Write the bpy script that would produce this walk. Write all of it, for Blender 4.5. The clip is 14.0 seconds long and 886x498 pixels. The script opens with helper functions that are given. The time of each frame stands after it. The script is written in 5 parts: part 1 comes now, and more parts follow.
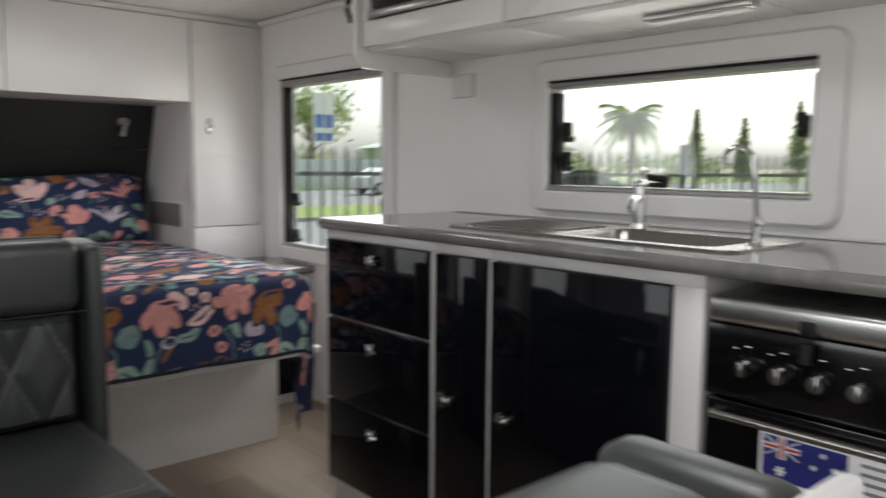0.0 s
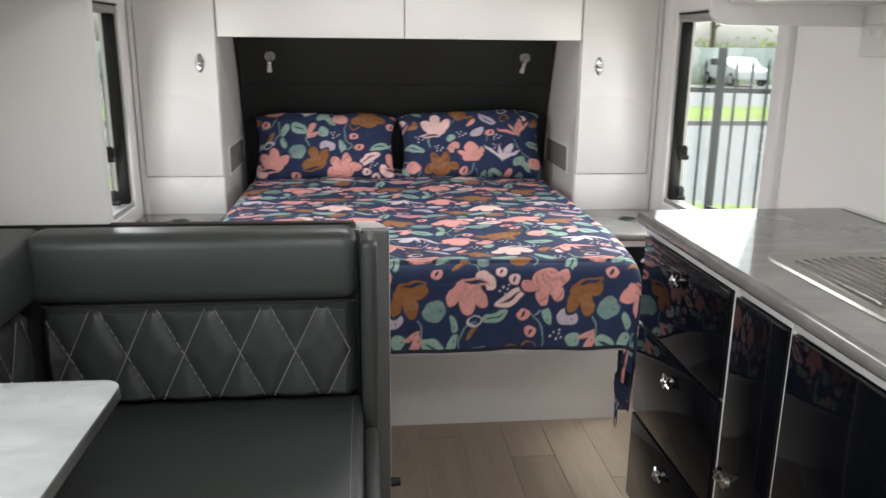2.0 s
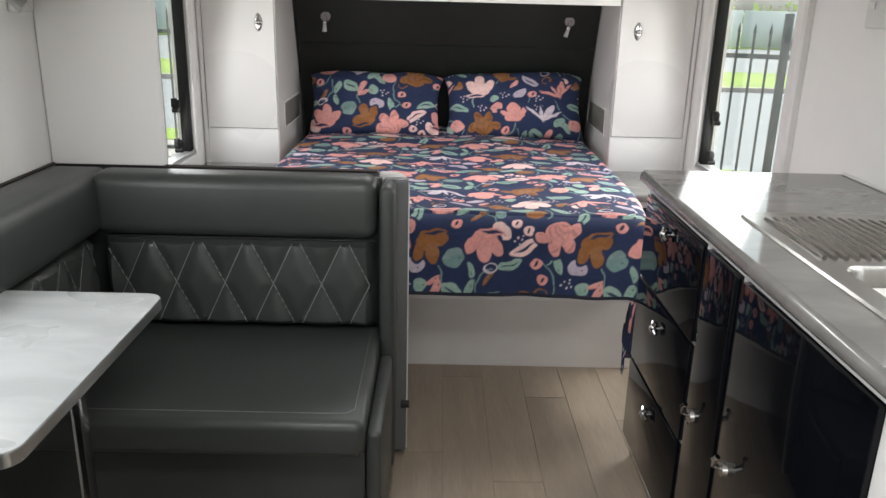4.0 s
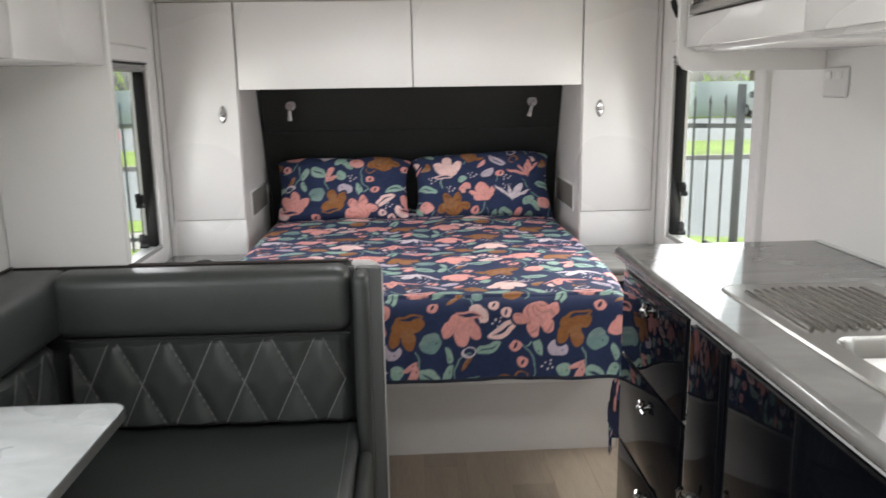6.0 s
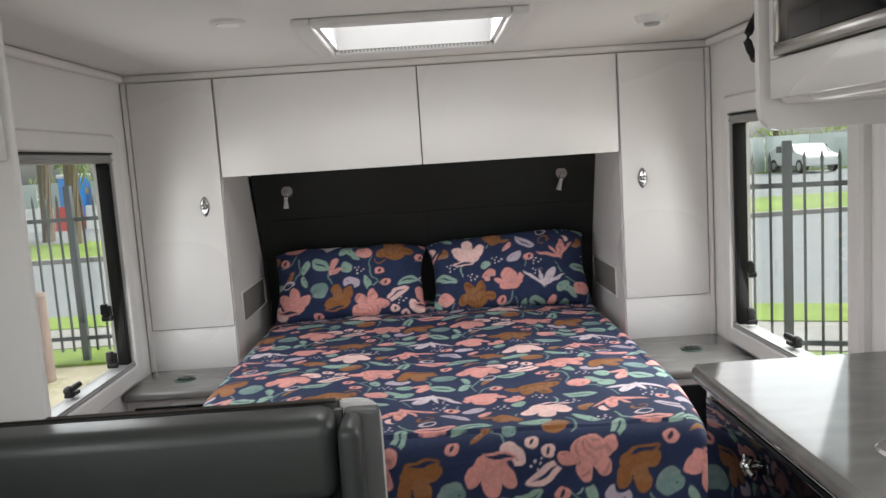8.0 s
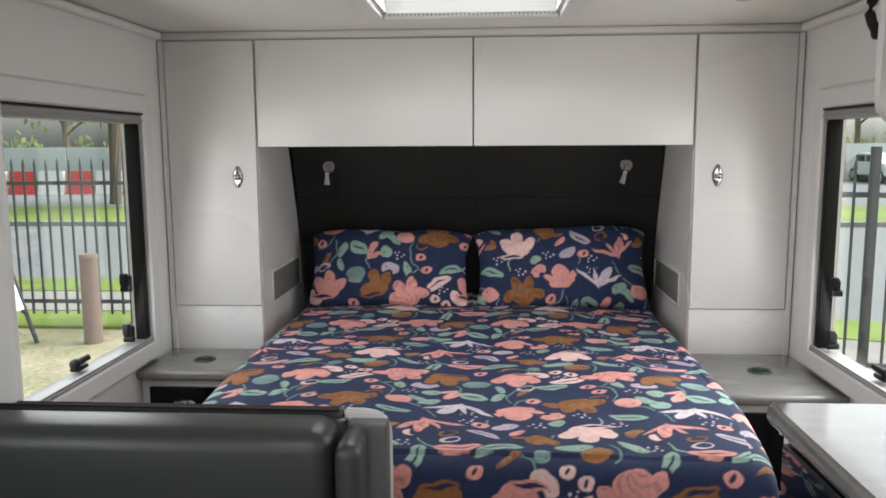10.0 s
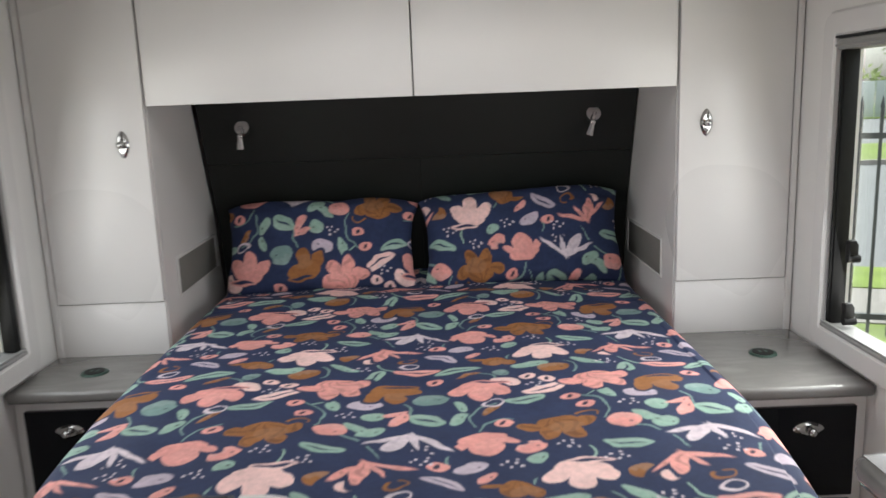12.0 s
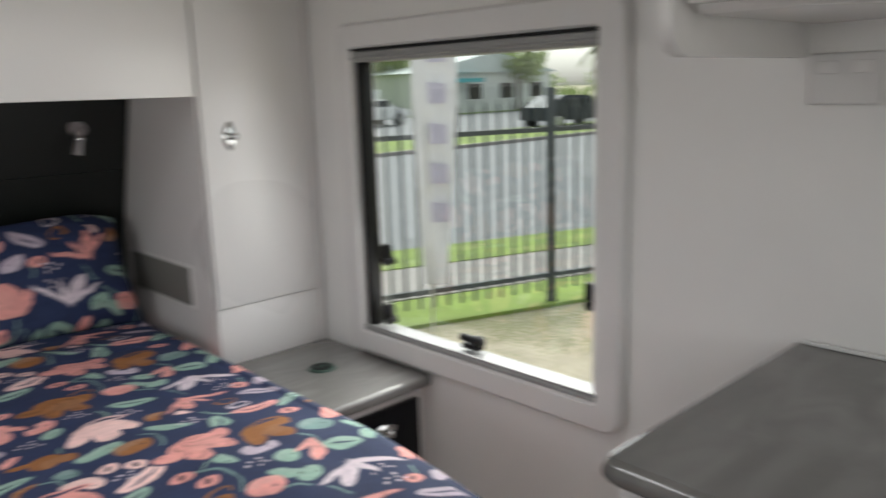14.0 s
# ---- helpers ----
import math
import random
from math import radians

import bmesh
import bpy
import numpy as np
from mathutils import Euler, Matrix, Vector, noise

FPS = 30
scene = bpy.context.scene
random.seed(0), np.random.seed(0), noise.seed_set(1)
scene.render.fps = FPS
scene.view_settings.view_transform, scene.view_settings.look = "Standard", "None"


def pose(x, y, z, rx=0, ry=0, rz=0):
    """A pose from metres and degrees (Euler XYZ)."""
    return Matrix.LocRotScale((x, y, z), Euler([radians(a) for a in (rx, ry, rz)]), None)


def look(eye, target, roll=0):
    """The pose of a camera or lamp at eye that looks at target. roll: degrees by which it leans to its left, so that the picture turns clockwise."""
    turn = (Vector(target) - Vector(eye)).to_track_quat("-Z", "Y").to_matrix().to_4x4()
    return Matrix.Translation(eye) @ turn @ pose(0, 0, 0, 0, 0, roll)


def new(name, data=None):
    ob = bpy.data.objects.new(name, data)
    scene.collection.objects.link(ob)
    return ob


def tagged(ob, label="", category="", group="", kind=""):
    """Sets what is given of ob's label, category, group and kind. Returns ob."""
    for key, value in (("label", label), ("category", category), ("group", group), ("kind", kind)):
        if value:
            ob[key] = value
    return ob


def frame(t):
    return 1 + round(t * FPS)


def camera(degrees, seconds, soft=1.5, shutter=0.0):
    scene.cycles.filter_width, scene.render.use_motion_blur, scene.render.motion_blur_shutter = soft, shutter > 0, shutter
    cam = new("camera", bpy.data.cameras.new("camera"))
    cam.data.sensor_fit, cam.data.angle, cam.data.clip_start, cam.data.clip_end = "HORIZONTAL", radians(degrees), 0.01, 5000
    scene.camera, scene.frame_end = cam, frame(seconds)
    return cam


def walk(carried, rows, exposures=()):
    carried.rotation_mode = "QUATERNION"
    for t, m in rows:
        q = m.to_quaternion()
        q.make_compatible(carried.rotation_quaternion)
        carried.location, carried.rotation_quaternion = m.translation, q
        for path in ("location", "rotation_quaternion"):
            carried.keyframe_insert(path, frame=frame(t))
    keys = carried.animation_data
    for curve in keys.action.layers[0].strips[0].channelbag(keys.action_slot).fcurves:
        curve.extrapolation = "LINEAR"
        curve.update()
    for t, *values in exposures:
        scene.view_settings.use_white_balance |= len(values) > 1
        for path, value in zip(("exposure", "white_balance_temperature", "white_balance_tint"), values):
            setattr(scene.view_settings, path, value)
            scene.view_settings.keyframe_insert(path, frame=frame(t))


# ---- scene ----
cam = camera(59.6, 14.0, shutter=0.5)
PATH = [
    (0, (-0.756, -3.465, 1.087), (0.561, -1.975, 0.87), 0.5),
    (0.5, (-0.69, -3.457, 1.178), (0.268, -1.733, 0.847), -0.4),
    (1, (-0.494, -3.405, 1.227), (0.197, -1.58, 0.791), -1.1),
    (1.5, (-0.355, -3.352, 1.319), (0.113, -1.475, 0.81), -1.4),
    (2, (-0.177, -3.353, 1.338), (0.023, -1.429, 0.828), 0.6),
    (2.5, (-0.107, -3.392, 1.347), (-0.01, -1.471, 0.801), 1.2),
    (3, (-0.088, -3.451, 1.356), (-0.035, -1.541, 0.764), 1.2),
    (3.2, (-0.065, -3.502, 1.357), (-0.037, -1.598, 0.745), 1.7),
    (5.3, (-0.028, -3.585, 1.361), (-0.027, -1.653, 0.845), 0.9),
    (5.5, (-0.028, -3.574, 1.363), (-0.022, -1.634, 0.879), 0.5),
    (6, (-0.043, -3.511, 1.368), (0.049, -1.556, 0.954), -0.9),
    (6.5, (-0.003, -3.375, 1.364), (0.202, -1.422, 0.985), -0.7),
    (7, (0.061, -3.222, 1.385), (0.133, -1.246, 1.083), -0.7),
    (7.5, (0.033, -3.087, 1.376), (0.045, -1.106, 1.105), -3.2),
    (7.7, (0.016, -3.034, 1.385), (0.043, -1.048, 1.15), -3.8),
    (9.8, (0.039, -2.791, 1.369), (-0.03, -0.808, 1.12), 0.1),
    (10, (0.062, -2.731, 1.365), (-0.061, -0.753, 1.099), -0.3),
    (10.5, (0.097, -2.646, 1.327), (-0.024, -0.678, 0.993), -0.9),
    (11, (0.12, -2.587, 1.342), (0.013, -0.625, 0.973), -1.4),
    (11.5, (0.101, -2.472, 1.326), (0.003, -0.51, 0.954), -2.3),
    (12, (0.056, -2.255, 1.356), (0.066, -0.292, 0.971), -2.2),
    (12.5, (-0.026, -2.042, 1.355), (0.104, -0.085, 0.962), -1.0),
    (13, (-0.091, -1.908, 1.372), (0.219, 0.028, 0.98), -0.7),
    (13.5, (-0.18, -1.879, 1.374), (0.657, -0.107, 0.977), -1.4),
    (14, (-0.188, -1.904, 1.366), (1.158, -0.482, 0.957), -1.8),
]
EXPOSURES = [(0, 0.88), (1.0, 1.5), (3.0, 1.61), (5.5, 1.67), (6.5, 1.33), (7.5, 1.17), (12.5, 1.17), (13.2, 1.15), (14, 0.81)]
walk(cam, [(t, look(eye, target, roll)) for t, eye, target, roll in PATH], EXPOSURES)

# ---- world and light ----
world = bpy.data.worlds.new("overcast_sky")
scene.world = world
world.use_nodes = True
wn, wl = world.node_tree.nodes, world.node_tree.links
sky = wn.new("ShaderNodeTexSky")
sky.sky_type, sky.sun_disc = "NISHITA", False
sky.sun_elevation, sky.sun_rotation = radians(48), radians(70)
sky.air_density, sky.dust_density, sky.ozone_density = 1.0, 4.0, 0.6
cloud = wn.new("ShaderNodeHueSaturation")
cloud.inputs["Saturation"].default_value = 0.25
wl.new(sky.outputs[0], cloud.inputs["Color"])
wl.new(cloud.outputs[0], wn["Background"].inputs[0])
wn["Background"].inputs[1].default_value = 0.15


def sun_lamp():
    data = bpy.data.lights.new("sun", "SUN")
    data.energy, data.angle, data.color = 1.5, radians(60), (1, 0.97, 0.92)
    ob = new("sun", data)
    d = Vector((math.sin(radians(70)) * math.cos(radians(48)), math.cos(radians(70)) * math.cos(radians(48)), math.sin(radians(48))))
    ob.matrix_world = look(d * 20, (0, 0, 0))


def window_lamp(name, eye, target, w, h, power, colour=(0.985, 0.99, 1.0)):
    data = bpy.data.lights.new(name, "AREA")
    data.shape, data.size, data.size_y, data.energy, data.color = "RECTANGLE", w, h, power, colour
    ob = new(name, data)
    ob.matrix_world = look(eye, target)


sun_lamp()
window_lamp("daylight_bed_window", (1.085, -0.615, 1.08), (0, -0.615, 0.80), 0.74, 0.72, 1.9)
window_lamp("daylight_far_bed_window", (-1.085, -0.615, 1.08), (0, -0.615, 0.80), 0.74, 0.72, 2.0)
window_lamp("daylight_kitchen_window", (1.085, -2.26, 1.18), (0, -2.26, 0.9), 0.78, 0.30, 0.55)
window_lamp("daylight_dinette_window", (-1.085, -2.45, 1.165), (0, -2.45, 0.7), 0.78, 0.40, 1.7)
window_lamp("daylight_hatch", (0, -0.60, 1.86), (0, -1.35, 0), 0.48, 0.48, 2.3)
# fill lamp in an added, unseen hatch, brightens seats and foot of bed
window_lamp("unseen_hatch_fill", (0, -2.85, 1.86), (0, -2.1, 0), 0.48, 0.48, 4.7)
# fill lamp at an assumed doorway behind the camera
window_lamp("unseen_door_fill", (-1.2, -3.9, 0.95), (0, -3.6, 0.85), 0.55, 1.5, 4.4)
# fill lamp from behind, through an opening added in the south wall
window_lamp("unseen_rear_window_fill", (0.2, -4.68, 1.2), (0, -3, 0.7), 1.2, 0.6, 1.9)

# ---- materials ----


def mat(name, colour=(0.8, 0.8, 0.8), rough=0.5, metal=0.0, vary=0.06, grain=40.0, bump=0.0, bumpscale=200.0, coat=0.0, stretch=(1, 1, 1), per_object=0.0):
    m = bpy.data.materials.new(name)
    m.use_nodes = True
    n, l = m.node_tree.nodes, m.node_tree.links
    b = n["Principled BSDF"]
    b.inputs["Roughness"].default_value, b.inputs["Metallic"].default_value = rough, metal
    b.inputs["Coat Weight"].default_value = coat
    b.inputs["Coat Roughness"].default_value = 0.05
    co = n.new("ShaderNodeTexCoord")
    mp = n.new("ShaderNodeMapping")
    mp.inputs["Scale"].default_value = stretch
    l.new(co.outputs["Object"], mp.inputs[0])
    big, fine = n.new("ShaderNodeTexNoise"), n.new("ShaderNodeTexNoise")
    big.inputs["Scale"].default_value, fine.inputs["Scale"].default_value = grain * 0.12, grain
    fine.inputs["Detail"].default_value = 6
    for t in (big, fine):
        l.new(mp.outputs[0], t.inputs["Vector"])
    add = n.new("ShaderNodeMath")
    add.operation = "ADD"
    l.new(big.outputs[0], add.inputs[0]), l.new(fine.outputs[0], add.inputs[1])
    rng = n.new("ShaderNodeMapRange")
    rng.inputs["From Min"].default_value, rng.inputs["From Max"].default_value = 0.6, 1.4
    rng.inputs["To Min"].default_value, rng.inputs["To Max"].default_value = 1 - vary, 1 + vary
    l.new(add.outputs[0], rng.inputs["Value"])
    mul = n.new("ShaderNodeVectorMath")
    mul.operation = "SCALE"
    mul.inputs[0].default_value = colour
    l.new(rng.outputs[0], mul.inputs["Scale"])
    last = mul
    if per_object:
        oi, r2, m2 = n.new("ShaderNodeObjectInfo"), n.new("ShaderNodeMapRange"), n.new("ShaderNodeVectorMath")
        r2.inputs["To Min"].default_value, r2.inputs["To Max"].default_value = 1 - per_object, 1 + per_object
        m2.operation = "SCALE"
        l.new(oi.outputs["Random"], r2.inputs["Value"]), l.new(mul.outputs[0], m2.inputs[0]), l.new(r2.outputs[0], m2.inputs["Scale"])
        last = m2
    l.new(last.outputs[0], b.inputs["Base Color"])
    rr = n.new("ShaderNodeMapRange")
    rr.inputs["To Min"].default_value, rr.inputs["To Max"].default_value = max(rough * 0.8, 0.0), min(rough * 1.2, 1)
    l.new(big.outputs[0], rr.inputs["Value"]), l.new(rr.outputs[0], b.inputs["Roughness"])
    if bump:
        fb, bp = n.new("ShaderNodeTexNoise"), n.new("ShaderNodeBump")
        fb.inputs["Scale"].default_value, bp.inputs["Distance"].default_value, bp.inputs["Strength"].default_value = bumpscale, 0.002, bump
        l.new(mp.outputs[0], fb.inputs["Vector"]), l.new(fb.outputs[0], bp.inputs["Height"]), l.new(bp.outputs[0], b.inputs["Normal"])
    return m


WHITE = mat("white_gloss_panel", (0.74, 0.725, 0.712), 0.28, vary=0.015, grain=6, bump=0.02, bumpscale=30)
WALL = mat("white_wall_panel", (0.76, 0.75, 0.735), 0.42, vary=0.02, grain=8, bump=0.06, bumpscale=160)
CEIL = mat("white_ceiling_panel", (0.74, 0.72, 0.695), 0.5, vary=0.02, grain=8, bump=0.05, bumpscale=160)
MOULD = mat("white_window_moulding", (0.68, 0.67, 0.66), 0.4, vary=0.02, grain=12)
BLACKGLOSS = mat("black_gloss_laminate", (0.003, 0.0035, 0.005), 0.05, vary=0.1, grain=10)
BLACKGLOSS.node_tree.nodes["Principled BSDF"].inputs["Specular IOR Level"].default_value = 0.22
HEADBOARD = mat("black_headboard_panel", (0.007, 0.0095, 0.0075), 0.5, vary=0.15, grain=14, bump=0.1, bumpscale=300)
RUBBER = mat("black_rubber", (0.012, 0.012, 0.012), 0.5, vary=0.2, grain=60)
RUBBER.node_tree.nodes["Principled BSDF"].inputs["Specular IOR Level"].default_value = 0.2
ALU = mat("satin_aluminium", (0.62, 0.62, 0.61), 0.3, 1.0, vary=0.05, grain=120)
GREYPLASTIC = mat("grey_blind_cassette", (0.28, 0.28, 0.275), 0.45, vary=0.05, grain=60)
CHROME = mat("chrome", (0.50, 0.50, 0.495), 0.10, 1.0, vary=0.03, grain=50)
POLISHED = mat("polished_chrome", (0.80, 0.80, 0.80), 0.08, 1.0, vary=0.03, grain=50)
STEEL = mat("brushed_stainless_steel", (0.33, 0.318, 0.30), 0.26, 1.0, vary=0.03, grain=12, stretch=(1, 1, 1))
ENDGREY = mat("mid_grey_end_board", (0.105, 0.11, 0.108), 0.45, vary=0.05, grain=20)
VENTGREY = mat("grey_pocket_lining", (0.20, 0.195, 0.18), 0.5, vary=0.1, grain=80)
LEATHER = mat("dark_grey_vinyl_upholstery", (0.043, 0.048, 0.046), 0.38, vary=0.08, grain=25, bump=0.14, bumpscale=420)
PIPING = mat("dark_brown_piping", (0.03, 0.022, 0.018), 0.5, vary=0.1, grain=60)
THREAD = mat("pale_grey_thread", (0.24, 0.24, 0.235), 0.7, vary=0.15, grain=300)
BEDBASE = mat("pale_grey_bed_base_board", (0.72, 0.70, 0.68), 0.45, vary=0.03, grain=20, bump=0.05)
LINING = mat("navy_dotted_lining", (0.016, 0.024, 0.07), 0.85, vary=0.2, grain=90, bump=0.2)
MATTRESS = mat("dark_navy_mattress_fabric", (0.012, 0.015, 0.03), 0.85, vary=0.15, grain=120, bump=0.3)
GREEN = mat("dark_green_coaster_plastic", (0.02, 0.055, 0.04), 0.45, vary=0.1, grain=80)
PLANK = mat("grey_oak_vinyl", (0.335, 0.272, 0.212), 0.42, vary=0.16, grain=26, stretch=(7, 0.5, 1), bump=0.15, bumpscale=120, per_object=0.13)
JOINT = mat("dark_floor_joint", (0.25, 0.21, 0.17), 0.7, vary=0.1)
BLACKENAMEL = mat("black_oven_enamel", (0.004, 0.004, 0.005), 0.12, vary=0.15, grain=30)
PAPER = mat("white_sticker_paper", (0.75, 0.75, 0.75), 0.6, vary=0.03)
FLAGBLUE = mat("navy_sticker_print", (0.015, 0.02, 0.16), 0.5, vary=0.05)
FLAGRED = mat("red_sticker_print", (0.5, 0.04, 0.05), 0.5, vary=0.05)
DARKBAR = mat("grey_print_bar", (0.2, 0.2, 0.22), 0.6, vary=0.05)


def laminate(name, base, pale, rough):
    """Mottled grey stone-look laminate."""
    m = mat(name, base, rough, vary=0.04, grain=60)
    n, l = m.node_tree.nodes, m.node_tree.links
    b = n["Principled BSDF"]
    co, mp, no, ra, mx = n.new("ShaderNodeTexCoord"), n.new("ShaderNodeMapping"), n.new("ShaderNodeTexNoise"), n.new("ShaderNodeValToRGB"), n.new("ShaderNodeMix")
    mp.inputs["Scale"].default_value = (2.2, 6.0, 2)
    no.inputs["Scale"].default_value, no.inputs["Detail"].default_value, no.inputs["Distortion"].default_value = 2.2, 9, 0.8
    ra.color_ramp.elements[0].position, ra.color_ramp.elements[1].position = 0.38, 0.66
    mx.data_type = "RGBA"
    old = b.inputs["Base Color"].links[0].from_socket
    l.new(co.outputs["Object"], mp.inputs[0]), l.new(mp.outputs[0], no.inputs["Vector"]), l.new(no.outputs[0], ra.inputs[0])
    l.new(ra.outputs[0], mx.inputs["Factor"]), l.new(old, mx.inputs["A"])
    mx.inputs["B"].default_value = (*pale, 1)
    l.new(mx.outputs["Result"], b.inputs["Base Color"])
    return m


COUNTER = laminate("grey_worktop_laminate", (0.15, 0.147, 0.14), (0.195, 0.19, 0.182), 0.09)
TABLETOP = laminate("pale_marble_table_laminate", (0.36, 0.38, 0.38), (0.48, 0.50, 0.50), 0.28)


def glass(name, tint=(0.93, 0.97, 0.95)):
    m = bpy.data.materials.new(name)
    m.use_nodes = True
    n, l = m.node_tree.nodes, m.node_tree.links
    tr, gl, mx = n.new("ShaderNodeBsdfTransparent"), n.new("ShaderNodeBsdfGlossy"), n.new("ShaderNodeMixShader")
    tr.inputs[0].default_value = (*tint, 1)
    gl.inputs["Roughness"].default_value = 0.02
    mx.inputs[0].default_value = 0.07
    l.new(tr.outputs[0], mx.inputs[1]), l.new(gl.outputs[0], mx.inputs[2])
    l.new(mx.outputs[0], n["Material Output"].inputs[0])
    return m


PANE = glass("acrylic_window_pane")


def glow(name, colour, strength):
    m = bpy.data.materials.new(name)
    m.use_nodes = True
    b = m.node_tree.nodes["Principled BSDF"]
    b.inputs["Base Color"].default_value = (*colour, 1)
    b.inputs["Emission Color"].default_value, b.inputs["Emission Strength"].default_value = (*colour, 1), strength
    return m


LEDS = mat("led_diffuser", (0.85, 0.84, 0.82), 0.4, vary=0.02)
# daylight coming through the hatch dome is put in as emission
DOME_GLOW = glow("hatch_dome_daylight_glow", (0.9, 0.93, 0.95), 0.72)


def floral():
    """Printed cotton: the dyes are the cloth's own print, broken by dry-brush variation and weave."""
    m = bpy.data.materials.new("floral_navy_cotton")
    m.use_nodes = True
    n, l = m.node_tree.nodes, m.node_tree.links
    b = n["Principled BSDF"]
    b.inputs["Roughness"].default_value = 0.85
    uv, dye = n.new("ShaderNodeUVMap").outputs[0], n.new("ShaderNodeVertexColor")
    dye.layer_name = "print"
    brush, blot = n.new("ShaderNodeTexNoise"), n.new("ShaderNodeTexNoise")
    brush.inputs["Scale"].default_value, brush.inputs["Detail"].default_value = 75, 6
    blot.inputs["Scale"].default_value, blot.inputs["Detail"].default_value = 14, 3
    add, br, sc = n.new("ShaderNodeMath"), n.new("ShaderNodeMapRange"), n.new("ShaderNodeVectorMath")
    br.inputs["From Min"].default_value, br.inputs["From Max"].default_value = 0.7, 1.3
    br.inputs["To Min"].default_value, br.inputs["To Max"].default_value = 0.84, 1.18
    sc.operation = "SCALE"
    l.new(uv, brush.inputs["Vector"]), l.new(uv, blot.inputs["Vector"])
    l.new(brush.outputs[0], add.inputs[0]), l.new(blot.outputs[0], add.inputs[1]), l.new(add.outputs[0], br.inputs["Value"])
    l.new(dye.outputs["Color"], sc.inputs[0]), l.new(br.outputs[0], sc.inputs["Scale"]), l.new(sc.outputs[0], b.inputs["Base Color"])
    fb, bp = n.new("ShaderNodeTexNoise"), n.new("ShaderNodeBump")
    fb.inputs["Scale"].default_value, bp.inputs["Distance"].default_value, bp.inputs["Strength"].default_value = 700, 0.001, 0.25
    l.new(uv, fb.inputs["Vector"]), l.new(fb.outputs[0], bp.inputs["Height"]), l.new(bp.outputs[0], b.inputs["Normal"])
    return m


FLORAL = floral()

# the print: motifs of one repeat, in metres of cloth
REPEAT = (0.594, 0.652)
DYES = {"navy": (0.014, 0.026, 0.078), "coral": (0.72, 0.315, 0.285), "blush": (0.84, 0.56, 0.53), "rust": (0.29, 0.115, 0.034), "mint": (0.26, 0.40, 0.33),
        "sage": (0.165, 0.265, 0.25), "lilac": (0.50, 0.42, 0.50), "white": (0.64, 0.55, 0.60), "dark": (0.03, 0.025, 0.05)}
# across, along, half length, half width, turn, slit
MINT_LEAVES = [(0.086, 0.173, 0.062, 0.018, 22, 1), (0.266, 0.183, 0.050, 0.022, 13, 0), (0.499, 0.465, 0.034, 0.020, 26, 0), (0.082, 0.536, 0.036, 0.016, 63, 0),
               (0.408, 0.389, 0.050, 0.020, -16, 1), (0.470, 0.486, 0.044, 0.015, -38, 0), (0.017, 0.528, 0.042, 0.028, -23, 1), (0.090, 0.600, 0.030, 0.013, -77, 0)]
MINT_BUDS = [(0.498, 0.544, 0.027, 0.025, 30, 0), (0.405, 0.198, 0.046, 0.016, -35, 0), (0.487, 0.136, 0.045, 0.021, 67, 1), (0.231, 0.345, 0.023, 0.018, 30, 0),
             (0.406, 0.618, 0.035, 0.015, -70, 0), (0.231, 0.615, 0.050, 0.018, 15, 1)]
SAGE_BUDS = [(0.025, 0.641, 0.042, 0.037, 20, 0), (0.191, 0.146, 0.022, 0.022, -2, 0)]
CORAL_LEAVES = [(0.584, 0.162, 0.060, 0.019, 4, 1), (0.131, 0.271, 0.028, 0.012, 47, 0), (0.546, 0.560, 0.032, 0.010, 26, 0), (0.418, 0.481, 0.037, 0.030, -13, 0),
                (0.556, 0.532, 0.040, 0.015, 62, 0), (0.222, 0.392, 0.036, 0.025, 29, 0)]
BLUSH_LEAVES = [(0.285, 0.023, 0.062, 0.022, 33, 1), (0.467, 0.253, 0.022, 0.018, 0, 0), (0.198, 0.079, 0.040, 0.028, -38, 0)]
RUST_LEAVES = [(0.113, 0.136, 0.036, 0.009, 36, 0), (0.318, 0.159, 0.042, 0.030, 22, 0), (0.418, 0.273, 0.032, 0.026, 4, 0), (0.150, 0.572, 0.030, 0.010, 50, 0)]
LILAC_LEAVES = [(0.054, 0.259, 0.050, 0.017, -34, 1), (0.103, 0.320, 0.037, 0.022, 22, 0), (0.477, 0.614, 0.040, 0.028, -7, 0)]
# stems: across, along, half length, turn, bow
STEMS = [(0.127, 0.556, 0.06, 65, 0.5), (0.375, 0.571, 0.07, -70, 0.5), (0.568, 0.585, 0.05, -75, 0.3), (0.385, 0.665, 0.05, 80, -0.5), (0.472, 0.420, 0.08, -45, 0.3),
         (0.150, 0.500, 0.05, 45, 0.5), (0.161, 0.121, 0.04, -60, 0.6), (0.365, 0.168, 0.04, -85, 0.5), (0.520, 0.186, 0.05, -40, -0.4), (0.230, 0.262, 0.05, 55, 0.4),
         (0.075, 0.375, 0.05, 60, 0.4), (0.330, 0.350, 0.04, 70, -0.4)]
BERRIES = [(0.033, 0.101, "coral"), (0.175, 0.506, "coral"), (0.327, 0.623, "coral"), (0.352, 0.569, "coral"), (0.293, 0.084, "blush"), (0.249, 0.106, "blush"), (0.041, 0.326, "coral")]
RINGS = [(0.558, 0.250, "rust"), (0.566, 0.208, "white"), (0.159, 0.607, "white"), (0.345, 0.520, "rust")]
DOTS = [(0.262, 0.052), (0.440, 0.560), (0.178, 0.327), (0.292, 0.397), (0.009, 0.347), (0.379, 0.345), (0.450, 0.195), (0.010, 0.392)]
